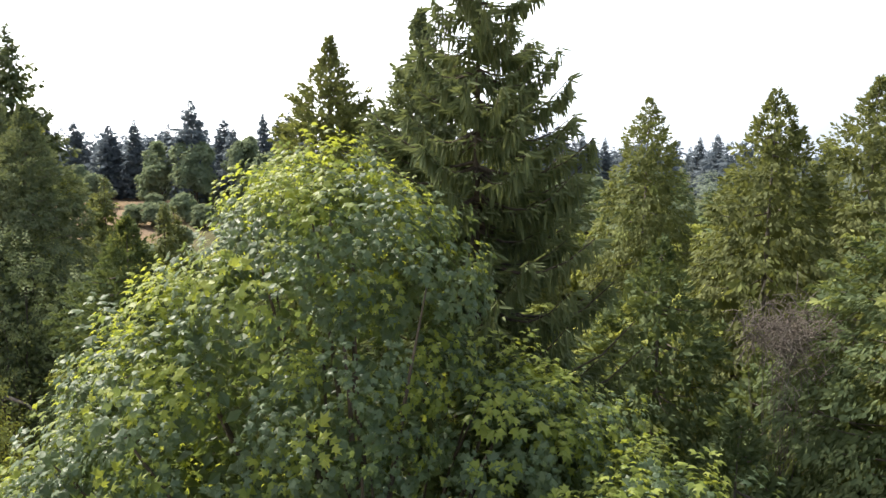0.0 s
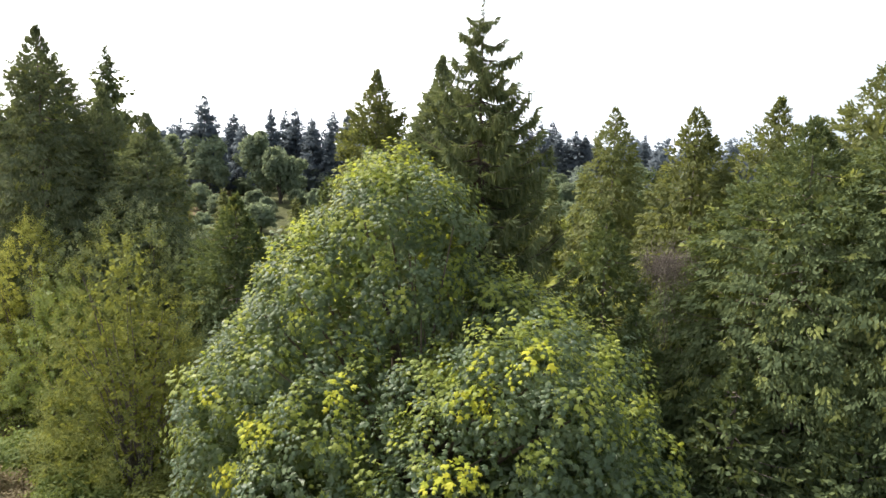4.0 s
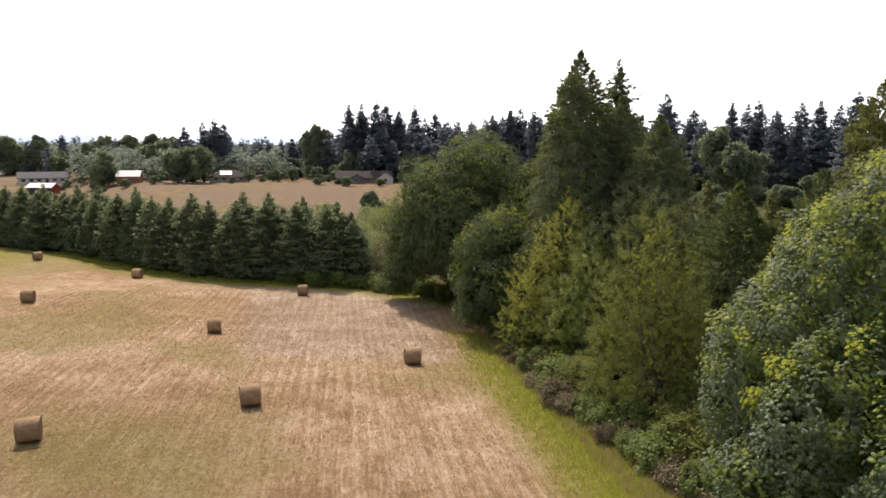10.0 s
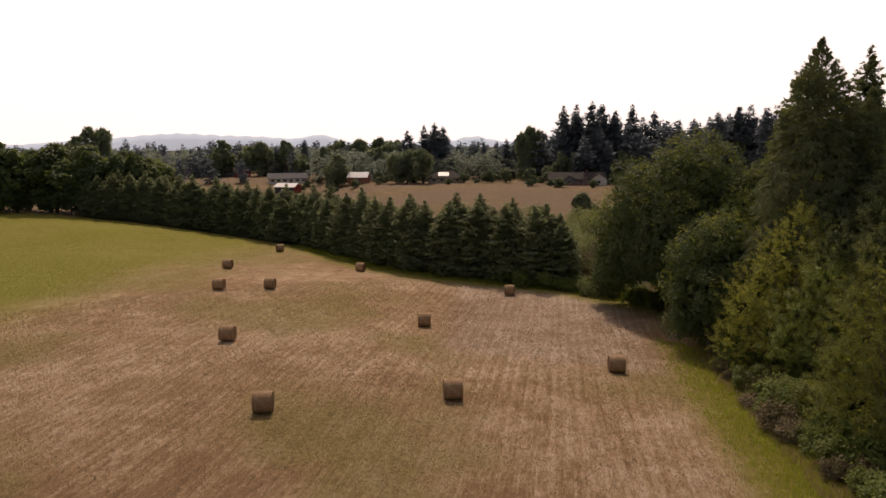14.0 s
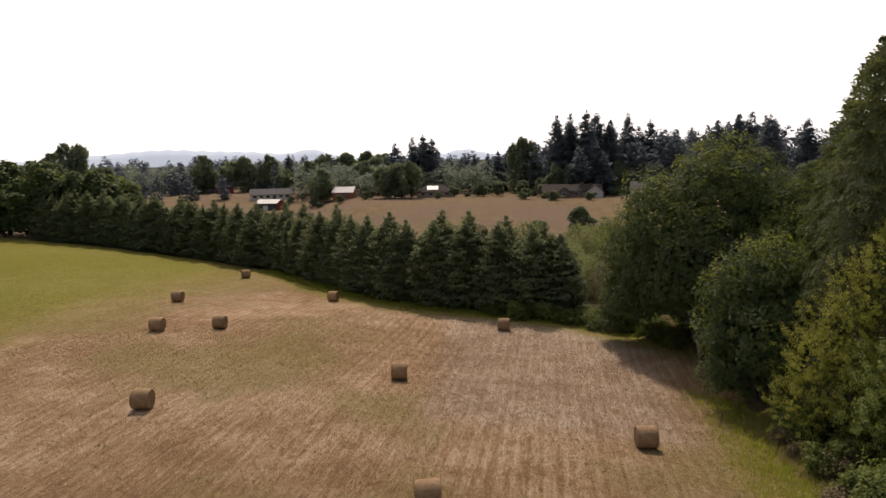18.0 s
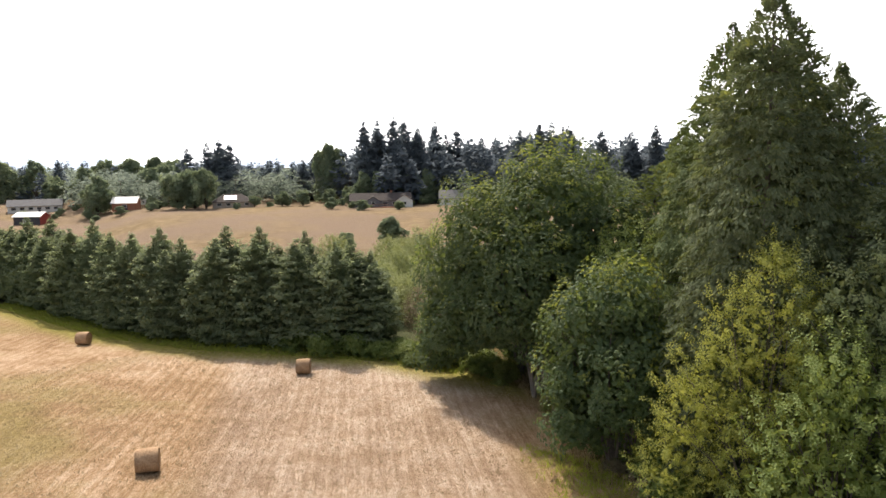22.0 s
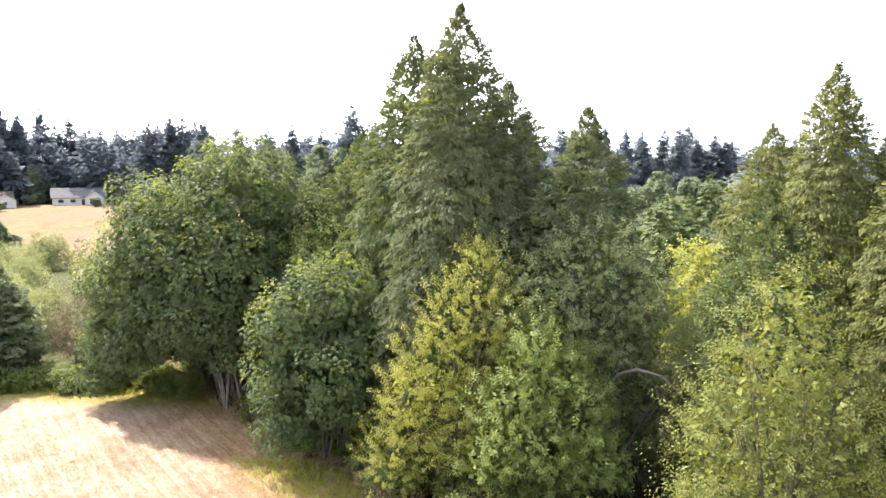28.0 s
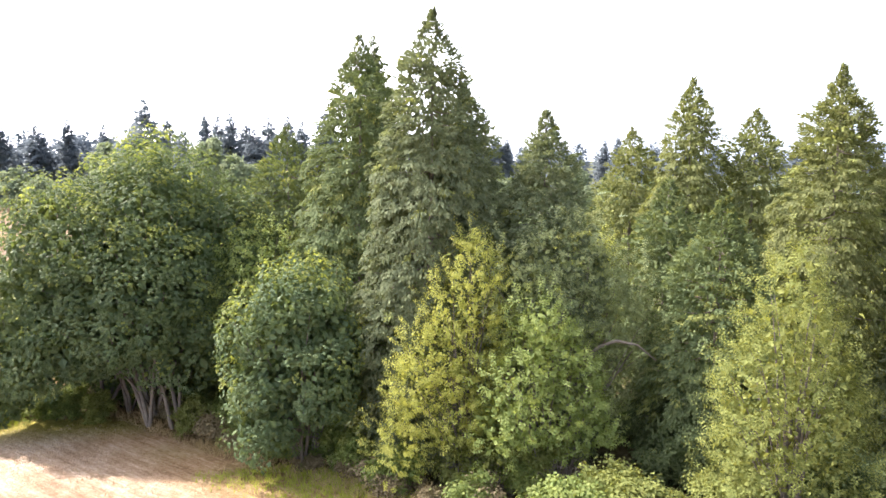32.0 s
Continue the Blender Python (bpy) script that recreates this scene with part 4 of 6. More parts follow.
broad_tree("maple_tree", "broad dark green field maple at the edge of the field", 12, -53.0, 51.7,
           [(1.6, 0.4, 14.6, 6.6, 6.0, 7.6), (-4.4, -1.0, 13.2, 5.2, 5.0, 6.4), (6.2, 0.8, 12.8, 5.2, 5.0, 6.6), (0.5, -3.2, 10.4, 6.4, 4.4, 6.2), (-7.0, -1.2, 9.4, 4.6, 4.4, 5.6), (7.6, 0.6, 8.6, 4.6, 4.6, 5.6), (-8.4, -1.6, 5.6, 3.8, 3.8, 4.2), (4.6, -3.0, 7.6, 4.4, 3.4, 4.4),
            (-4.4, -3.4, 7.4, 4.4, 3.4, 4.2), (-9.0, -2.0, 3.4, 3.2, 3.2, 2.6), (8.4, -0.4, 5.4, 3.6, 3.6, 3.6), (0, 3.0, 8.0, 8.0, 4.6, 6.5), (0.5, 4.0, 4.4, 8.0, 3.6, 4.6)],
           MAPLE_FIELD, 0.6, 12, 0.36, 0.95, LOBED, stems=11, spread=3.4, thick=0.2, bark=BARK_PALE, limb_count=40, fill=16000, fill_size=0.75, bump=1.15, wave=2.9, maple=True, young=FIELD_SHOOT, fresh_lit_share=0.2)
broad_tree("maple_tree", "small green maple beside the birch", 13, -40.3, 39.6,
           [(0.2, 0, 10.8, 3.0, 3.0, 3.6), (-1.7, -0.6, 9.0, 3.0, 2.8, 3.6), (1.8, 0, 8.6, 2.8, 2.8, 3.4), (-2.3, -1.0, 6.0, 2.6, 2.5, 3.2), (0.4, -1.4, 6.6, 3.0, 2.6, 3.6), (2.6, 0.6, 7.0, 2.4, 2.2, 2.4), (-2.2, -1.2, 3.7, 2.5, 2.3, 2.6)],
           MAPLE_FIELD, 0.5, 13, 0.34, 0.85, LOBED, stems=4, spread=0.9, thick=0.15, bark=BARK_PALE, limb_count=24, fill=4000, fill_size=0.6, bump=1.15, wave=2.5, maple=True, young=FIELD_SHOOT, fresh_lit_share=0.28)
lob = np.random.default_rng(5)
broad_tree("birch_tree", "yellow-green birch with drooping sprays", 14, -30.6, 34.9,
           [(0.5, 0, 13.2, 1.9, 1.9, 2.9), (-0.3, -0.3, 10.8, 2.1, 2.0, 2.6), (1.0, -0.3, 9.4, 1.8, 1.8, 2.3), (-2.0, -0.6, 8.6, 1.9, 1.8, 2.2), (-3.4, -1.2, 6.4, 1.8, 1.8, 2.0), (-0.8, -1.2, 7.0, 1.7, 1.6, 2.2), (1.3, -0.8, 5.6, 1.7, 1.7, 2.4), (-3.9, -1.6, 3.4, 1.9, 1.8, 1.9), (-1.0, -1.6, 4.2, 1.6, 1.5, 2.0), (1.5, -1.2, 2.8, 1.5, 1.5, 1.8)],
           BIRCH, 0.36, 24, 0.14, 0.8, OVAL, stems=4, spread=0.8, thick=0.11, bark=BARK_PALE, droop=1.1, limb_count=30, fill=1600, fill_size=0.3, bump=0.9, wave=1.9, core=0.8, depth=0.5)
alder = broad_tree("alder_tree", "grey-green alder with a bare arching bough", 15, -23.6, 36.4,
           [(-3.4, -0.6, 13.2, 2.6, 2.2, 2.2), (-0.6, -0.4, 14.2, 2.4, 2.2, 2.6), (1.4, 0, 14.0, 2.4, 2.2, 2.6), (3.4, 0.4, 12.4, 2.8, 2.4, 2.4), (5.2, 0.8, 9.8, 2.8, 2.4, 2.6), (-4.2, -1.0, 10.2, 2.4, 2.0, 2.4), (-1.0, -1.0, 10.6, 2.8, 2.0, 3.0), (2.2, 0.6, 9.6, 3.0, 2.4, 3.0), (6.4, 1.4, 7.2, 2.6, 2.4, 2.4), (1.2, 1.8, 6.0, 3.6, 2.6, 3.8), (5.4, 1.6, 4.2, 3.0, 2.4, 2.8)],
           LACY, 0.42, 18, 0.15, 0.8, OVAL, stems=4, spread=0.9, thick=0.16, bark=BARK_PALE, limb_count=34, fill=2600, fill_size=0.4, bump=1.0, wave=2.3, core=0.82, depth=0.7)
part_np("bough", *tubes(np.array([[(1.0, -1.4, 7.2), (1.6, -2.6, 8.6), (2.4, -3.5, 9.2), (3.6, -3.9, 9.0), (4.8, -4.2, 8.0)]]), np.array([[0.13, 0.12, 0.1, 0.07, 0.03]]), 8), BARK_PALE, alder, "bare pale arching bough", flat=False)
broad_tree("alder_tree", "bright green young alder at the wood's edge", 16, -25.8, 32.0,
           [(-1.0, 0, 9.8, 1.9, 1.9, 2.4), (0.4, 0.2, 8.4, 2.2, 2.0, 2.4), (-2.0, -0.4, 7.0, 2.2, 2.0, 2.4), (1.4, -0.2, 6.2, 2.4, 2.2, 2.6), (-3.0, -0.8, 4.6, 2.0, 2.0, 2.2), (-0.4, -0.8, 5.2, 2.4, 2.2, 2.6), (2.2, -0.4, 3.8, 2.2, 2.2, 2.2)],
           BRIGHT, 0.38, 18, 0.15, 0.65, OVAL, stems=5, spread=0.9, thick=0.1, bark=BARK_PALE, limb_count=24, fill=1800, fill_size=0.4, bump=0.8, wave=1.8, core=0.84, depth=0.6)
broad_tree("alder_tree", "tall olive-green alder at the corner of the field", 17, -17.2, 22.0,
           [(-0.4, 0, 13.4, 1.6, 1.6, 2.4), (-1.0, -0.2, 11.4, 2.1, 2.0, 2.6), (0.6, 0.2, 10.4, 2.1, 2.0, 2.8), (-2.4, -0.4, 9.0, 2.2, 2.1, 2.8), (1.0, -0.4, 8.0, 2.5, 2.4, 2.8), (-2.8, -0.8, 6.0, 2.3, 2.2, 2.8), (-0.4, -1.2, 7.0, 2.6, 2.2, 3.0), (1.8, 0.2, 5.2, 2.4, 2.4, 2.8), (-2.9, -0.8, 3.2, 2.2, 2.2, 2.4), (0.2, -1.0, 3.4, 3.0, 2.6, 2.8), (0, 1.4, 6.5, 3.2, 2.4, 4.6)],
           ALDER, 0.38, 22, 0.12, 0.75, OVAL, stems=2, spread=0.4, thick=0.14, bark=BARK_PALE, limb_count=34, fill=3200, fill_size=0.35, bump=0.85, wave=1.8, core=0.84, depth=0.6)
broad_tree("alder_tree", "yellow-green alder behind the dark conifers", 18, -11.0, 62.0,
           loose_lobes(lob, 14.0, 5.6, 11, 0.15), BIRCH, 0.6, 9, 0.3, 0.7, OVAL, stems=2, thick=0.14, fill=1800, fill_size=0.6, core=0.84)
broad_tree("willow_tree", "pale green willow between the maple and the cedars", 19, -43.2, 49.5,
           [(0, 0, 12.2, 3.4, 3.0, 3.6), (-1.0, -0.6, 9.4, 3.4, 3.0, 3.6), (1.8, 0.2, 9.6, 3.2, 3.0, 3.6), (0.4, -0.8, 6.4, 4.0, 3.0, 4.0), (2.6, -0.4, 5.4, 3.2, 2.8, 3.6)],
           BRIGHT, 0.5, 11, 0.24, 0.8, OVAL, stems=3, spread=0.6, thick=0.12, bark=BARK_PALE, droop=0.9, limb_count=24, fill=1800, fill_size=0.5, bump=0.45, core=0.84)
WILLOWS = [(-66.0, 70.0), (-74.0, 70.0), (-82.0, 68.0), (-90.0, 72.0), (-78.0, 80.0), (-64.0, 82.0), (-88.0, 90.0), (-72.0, 94.0), (-98.0, 86.0), (-107.0, 96.0), (-97.0, 104.0), (-114.0, 108.0), (-104.0, 80.0), (-122.0, 96.0), (-118.0, 120.0)]
willows = [broad_tree("willow_shrub", "grey-green willow scrub beyond the fir row", 120 + s, 0, 0, loose_lobes(lob, 6.5, 4.6, 8, 0.2, (1.0, 1.0, 0.85, 0.6)), WILLOW, 0.55, 9, 0.28, 0.7, OVAL,
                      stems=5, spread=1.4, thick=0.07, fill=1000, fill_size=0.5, limb_count=16, group="willow scrub", core=0.82) for s in range(3)]
for s, (wx, wy) in enumerate(WILLOWS):
    m = pose(wx, wy, float(ground_height(wx, wy)), 0, 0, s * 77) @ Matrix.Scale(0.8 + 0.07 * (s % 5), 4)
    ob = willows[s] if s < 3 else copy_thing(willows[s % 3], m)
    ob.matrix_basis = m
broad_tree("dry_shrub", "brownish half-bare shrub at the end of the fir row", 20, -71.5, 60.5,
           [(0, 0, 3.6, 3.4, 3.0, 3.4), (3.5, 0, 3.0, 3.0, 3.0, 3.0)], DRY_SHRUB, 0.4, 9, 0.2, 0.6, OVAL, stems=5, spread=1.5, thick=0.06, fill=600, fill_size=0.3, depth=1.2)

CEDAR_LABEL = {"cedar_spray": "tall grey-green cedar with drooping sprays", "green_cedar_spray": "full green cedar with hanging foliage", "olive_cedar_spray": "olive-green cedar with sunlit tips"}
# x, y, top, radius, foliage, slope
NEAR_CEDARS = [(-31.6, 39.8, 27.7, 4.9, CEDAR, 0.44), (-35.6, 47.2, 27.1, 5.4, CEDAR_GREEN, 0.46), (-23.6, 39.8, 21.4, 4.6, CEDAR, 0.5), (17.6, 20.5, 21.0, 7.6, CEDAR_GREEN, 0.85),
               (23.4, 17.6, 24.6, 8.6, CEDAR_GREEN, 0.8), (-14.7, 32.3, 15.8, 4.4, CEDAR_GREEN, 0.62), (-28.6, 43.4, 23.4, 5.2, CEDAR, 0.5), (-5.4, 33.8, 24.3, 4.4, CEDAR_OLIVE, 0.42), (-1.0, 29.8, 24.8, 3.6, CEDAR, 0.34)]
FAR_CEDARS = [(-1.6, 57.5, 26.2, 5.0, CEDAR_OLIVE, 0.42), (-3.5, 66.0, 21.7, 5.6, CEDAR_OLIVE, 0.55), (4.5, 55.8, 23.2, 5.6, CEDAR_OLIVE, 0.55),
              (17.4, 60.0, 23.8, 5.0, CEDAR_OLIVE, 0.45), (18.8, 40.1, 22.8, 5.2, CEDAR_OLIVE, 0.5), (25.4, 27.0, 25.0, 8.0, CEDAR_OLIVE, 0.8), (27.5, 45.0, 24.0, 6.4, CEDAR_OLIVE, 0.6),
              (-41.0, 55.0, 20.6, 6.4, CEDAR_GREEN, 0.7), (10.5, 33.0, 15.0, 4.6, CEDAR_GREEN, 0.6), (-10.5, 46.0, 16.5, 5.0, CEDAR_GREEN, 0.6), (33.0, 30.0, 24.0, 7.0, CEDAR_GREEN, 0.7), (13.6, 25.5, 13.2, 3.6, CEDAR_GREEN, 0.6), (9.4, 21.0, 11.0, 3.0, CEDAR_GREEN, 0.6), (34.0, 42.0, 22.5, 6.5, CEDAR_OLIVE, 0.7),
              (12.5, 15.5, 10.0, 3.4, CEDAR_GREEN, 0.6), (16.8, 13.5, 8.6, 3.4, CEDAR_GREEN, 0.7), (20.8, 11.5, 8.2, 3.4, CEDAR_GREEN, 0.7), (25.2, 10.5, 8.0, 3.6, CEDAR_GREEN, 0.7), (29.0, 14.0, 13.0, 4.4, CEDAR_GREEN, 0.7)]
for s, (cx, cy, top, rad, mat, slope) in enumerate(NEAR_CEDARS):
    cedar("cedar_tree", CEDAR_LABEL[mat.name], 40 + s, cx, cy, top, rad, mat, 0.46, 30, 0.23, slope, tips=0.2 if mat != CEDAR else 0.05, group="cedars along the field", wood=150)
for s, (cx, cy, top, rad, mat, slope) in enumerate(FAR_CEDARS):
    cedar("cedar_tree", CEDAR_LABEL[mat.name], 60 + s, cx, cy, top, rad, mat, 0.6, 18, 0.33, slope, tips=0.14, group="cedars along the field", wood=50)
drooping_spruce("dark spruce with long level boughs and hanging twigs", 70, 1.2, 25.0, 27.7, 6.4, SPRUCE)
conifer("fir_tree", "dark fir with spreading boughs behind the cedars", 71, -33.6, 55.3, 28.8, 6.0, SPRUCE, 520, 70, 0.5, FAN, low=0.1, droop=0.12, hang=0.8, lift=0.15, ragged=0.45, fan=0.14, rise=0.2, slope=0.45, core=2500)

# ---- fir row along the field ----
hedge_types = []
for s in range(4):
    rng = np.random.default_rng(90 + s)
    ht = 10.5 + s * 0.8
    ob = tagged(new("fir_tree"), "young dark green fir in a planted row", "tree", "firs in the planted row")
    foliage, trunk, wood, _ = conifer_mesh(rng, ht, 3.0 + 0.15 * s, 420, 60, 0.3, FAN, low=0.04, slope=0.6, droop=0.15, hang=0.7, lift=0.2, ragged=0.45)
    part_np("crown", *foliage, HEDGE, ob)
    part_np("trunk", *trunk, BARK_PALE, ob, flat=False)
    tagged(part_np("branch_wood", *wood, BARK, ob, flat=False), kind="stuff")
    hedge_types.append(ob)
rng = np.random.default_rng(6)
spots = []
for (ax, ay), (bx, by) in zip(HEDGE_LINE, HEDGE_LINE[1:]):
    n = int(math.hypot(bx - ax, by - ay) / 1.25)
    spots += [(ax + (bx - ax) * i / n, ay + (by - ay) * i / n) for i in range(n)]
spots = [q for q in spots if -205 < q[0] < -75.5]
for i, (hx, hy) in enumerate(spots):
    hx, hy = hx + rng.normal(scale=0.4), hy + 2.4 + 2.2 * (i % 2) + rng.normal(scale=0.6)
    sc = rng.uniform(0.8, 1.06)
    m = pose(hx, hy, float(ground_height(hx, hy)), 0, 0, rng.uniform(0, 360)) @ Matrix.Diagonal((sc * rng.uniform(1.15, 1.55), sc * rng.uniform(1.15, 1.55), sc, 1))
    if i < 4:
        hedge_types[i].matrix_basis = m
    else:
        c = copy_thing(hedge_types[i % 4], m)
        c.matrix_basis = m

# ---- distance ----
def far_crowns():
    """Shared shapes for trees that stand far off: five firs and five leafy ones, each about 30 or 15 m high."""
    firs, broads = [], []
    for s in range(5):
        rng = np.random.default_rng(200 + s)
        firs.append(conifer_mesh(rng, 30.0, 5.2 + 0.5 * s, 340, 18, 1.1, FAN, low=0.06, slope=0.36 + 0.04 * s, crowd=1.0, droop=0.15, hang=0.6, lift=0.12, ragged=0.42, inner=0.1)[:2])
    for s in range(5):
        rng = np.random.default_rng(230 + s)
        lobes = [(0, 0, 8.5, 4.2, 4.2, 6.0)] + [(*rng.uniform(-3.2, 3.2, 2), rng.uniform(2.8, 10), *rng.uniform(2.4, 3.6, 3)) for _ in range(8)]
        balls = clumps(rng, lobes, 12)
        p, u, _ = shoots(rng, lobes, balls, 1500, 0.8)
        v, f = leafy(rng, p, u, 3, 0.5, 0.8, OVAL, 0.4)
        v2, f2 = filling(rng, lobes, 900, 1.5, OVAL)
        broads.append(((np.concatenate([v, v2]), np.concatenate([f, f2 + len(v)])), limbs(rng, (0, 0, 0), balls, 8, 0.3, 1, 0.2)))
    return firs, broads


FIRS, BROADS = far_crowns()
LIGHT_FIRS = [conifer_mesh(np.random.default_rng(280 + s), 30.0, 6.0 + 0.5 * s, 100, 5, 2.6, FAN, low=0.05, slope=0.36, droop=0.15, hang=0.6, ragged=0.42, inner=0.1, crowd=1.0)[:2] for s in range(4)]


def far_tree_types(shapes, name, label, material, group):
    out = []
    for foliage, trunk in shapes:
        ob = tagged(new(name), label, "tree", group)
        part_np("crown", *foliage, material, ob)
        part_np("trunk", *trunk, BARK, ob, flat=False)
        out.append(ob)
    return out


def plant(types, spots, full, rng, width=1.0, spread=0.15):
    """Copies of the types at (x, y, top); the first copies move the types themselves."""
    for i, (x, y, top) in enumerate(spots):
        z = float(ground_height(x, y))
        k = max(top - z, 2.0) / full
        w = k ** 0.7 * width
        m = pose(x, y, z - 0.2, 0, 0, rng.uniform(0, 360)) @ Matrix.Diagonal((w * rng.uniform(1 - spread, 1 + spread), w * rng.uniform(1 - spread, 1 + spread), k, 1))
        ob = types[i] if i < len(types) else copy_thing(types[i % len(types)], m)
        ob.matrix_basis = m


rng = np.random.default_rng(31)
far_firs = far_tree_types(FIRS, "fir_tree", "tall dark fir in the distant wood, needles paled for haze", HAZED_FIR, "distant firs")
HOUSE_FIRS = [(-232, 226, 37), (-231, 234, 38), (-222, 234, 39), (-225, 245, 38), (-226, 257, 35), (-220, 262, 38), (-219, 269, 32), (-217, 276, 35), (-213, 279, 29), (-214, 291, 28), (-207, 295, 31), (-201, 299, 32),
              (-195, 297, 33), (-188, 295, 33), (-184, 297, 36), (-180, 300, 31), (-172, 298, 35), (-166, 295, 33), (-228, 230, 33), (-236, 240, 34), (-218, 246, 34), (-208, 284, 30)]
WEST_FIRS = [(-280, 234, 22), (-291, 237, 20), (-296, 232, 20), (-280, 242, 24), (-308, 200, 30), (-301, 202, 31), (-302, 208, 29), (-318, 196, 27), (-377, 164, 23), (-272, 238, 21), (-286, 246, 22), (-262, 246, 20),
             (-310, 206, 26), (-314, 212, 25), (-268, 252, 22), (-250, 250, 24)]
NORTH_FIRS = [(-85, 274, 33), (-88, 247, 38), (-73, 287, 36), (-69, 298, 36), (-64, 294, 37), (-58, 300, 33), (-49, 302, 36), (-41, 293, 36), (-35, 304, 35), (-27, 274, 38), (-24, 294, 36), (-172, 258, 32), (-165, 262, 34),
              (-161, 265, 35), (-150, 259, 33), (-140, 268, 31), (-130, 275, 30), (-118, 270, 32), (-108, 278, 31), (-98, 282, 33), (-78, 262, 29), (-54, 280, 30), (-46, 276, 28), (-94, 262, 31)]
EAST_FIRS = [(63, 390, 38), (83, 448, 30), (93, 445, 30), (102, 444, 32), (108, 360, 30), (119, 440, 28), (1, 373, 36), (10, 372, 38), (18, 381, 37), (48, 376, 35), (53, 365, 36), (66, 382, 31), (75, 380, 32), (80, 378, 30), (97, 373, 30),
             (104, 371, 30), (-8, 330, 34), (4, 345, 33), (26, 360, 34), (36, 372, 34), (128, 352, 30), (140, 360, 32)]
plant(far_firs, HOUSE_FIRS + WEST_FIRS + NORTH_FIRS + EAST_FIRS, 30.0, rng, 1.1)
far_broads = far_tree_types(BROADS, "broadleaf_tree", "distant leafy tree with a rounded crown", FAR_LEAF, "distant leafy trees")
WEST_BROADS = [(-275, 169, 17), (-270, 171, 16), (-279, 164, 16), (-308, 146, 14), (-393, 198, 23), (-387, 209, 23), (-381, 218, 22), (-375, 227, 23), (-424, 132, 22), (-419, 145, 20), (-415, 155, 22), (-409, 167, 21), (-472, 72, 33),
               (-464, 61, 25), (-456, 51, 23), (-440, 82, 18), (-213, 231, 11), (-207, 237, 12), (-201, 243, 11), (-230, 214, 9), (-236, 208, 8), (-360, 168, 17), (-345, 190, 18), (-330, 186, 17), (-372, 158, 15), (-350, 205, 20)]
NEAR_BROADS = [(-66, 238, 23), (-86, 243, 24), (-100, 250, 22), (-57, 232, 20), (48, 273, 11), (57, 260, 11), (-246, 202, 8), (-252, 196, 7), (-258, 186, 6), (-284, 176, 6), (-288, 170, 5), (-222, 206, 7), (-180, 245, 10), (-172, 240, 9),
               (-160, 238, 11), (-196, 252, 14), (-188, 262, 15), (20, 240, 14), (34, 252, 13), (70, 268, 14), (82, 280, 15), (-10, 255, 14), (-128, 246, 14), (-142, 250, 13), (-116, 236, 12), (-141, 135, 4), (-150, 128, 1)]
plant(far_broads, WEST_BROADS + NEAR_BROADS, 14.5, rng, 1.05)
poplars = far_tree_types(BROADS[:1], "poplar_tree", "tall narrow poplar among the distant trees", FAR_LEAF, "poplars")
plant(poplars, [(-257, 229, 28), (-261, 228, 25), (-254, 233, 26)], 14.5, rng, 0.5)
field_maples = far_tree_types(BROADS[1:4], "maple_tree", "rounded dark maple at the end of the fir row", MAPLE_FIELD, "maples at the field's end")
plant(field_maples, [(-204, 27, 16), (-209, 21, 18), (-214, 15, 19), (-220, 9, 19), (-226, 3, 20), (-233, -3, 20), (-240, -9, 20), (-214, 32, 17), (-206, 20, 9), (-211, 13, 9), (-217, 7, 10), (-224, 0, 10), (-231, -6, 10)], 14.5, rng, 1.35)

cypresses = far_tree_types(BROADS[1:3], "garden_cypress", "rounded bright green garden conifer behind the long house", FAR_LEAF, "garden conifers")
plant(cypresses, [(-226, 218, 14), (-221, 223, 15.5), (-216, 228, 13), (-212, 233, 14.5), (-207, 238, 14.5), (-203, 243, 12)], 14.5, rng, 0.75)
HOUSE_SPOTS = [(-211, 212), (-188, 236), (-268, 183), (-300, 154), (-356, 143), (-436, 122), (-412, 140), (-429, 70), (-466, 98), (-285, 172), (-335, 150)]
house_shrubs = far_tree_types(BROADS[:3], "garden_shrub", "clipped green garden shrub beside a house", FAR_LEAF, "garden shrubs")
shrub_spots = []
for hx, hy in HOUSE_SPOTS:
    for a in range(6):
        turn, away = rng.uniform(0, 6.28), rng.uniform(13, 22)
        sx, sy = hx + math.cos(turn) * away, hy + math.sin(turn) * away
        shrub_spots.append((sx, sy, float(ground_height(sx, sy)) + rng.uniform(1.8, 4.5)))
plant(house_shrubs, shrub_spots, 14.5, rng, 1.1)

# middle distance woodland north of the near trees
mid_types = []
for s in range(3):
    r2 = np.random.default_rng(260 + s)
    ob = tagged(new("cedar_tree"), "olive-green cedar in the woodland beyond", "tree", "cedars in the woodland")
    foliage, trunk, wood, _ = conifer_mesh(r2, 18.0, 5.4, 300, 34, 0.7, TASSEL, droop=0.25, hang=1.1, lift=0.1)
    part_np("crown", *foliage, CEDAR_OLIVE, ob)
    part_np("trunk", *trunk, BARK, ob, flat=False)
    mid_types.append(ob)
MID_CEDARS = [(26, 62, 18), (33, 70, 19), (40, 62, 20), (38, 50, 21), (46, 55, 22), (36, 84, 18), (48, 76, 20), (58, 88, 22), (24, 82, 14), (-20, 78, 13), (-27, 70, 14), (56, 66, 23), (14, 90, 12), (44, 98, 18), (60, 108, 20), (66, 78, 22), (9, 72, 15), (14, 78, 16), (22, 70, 17), (-22, 88, 12), (-36, 72, 15), (-44, 66, 14), (-30, 62, 17), (-24, 60, 15)]
plant(mid_types, MID_CEDARS, 18.0, rng)
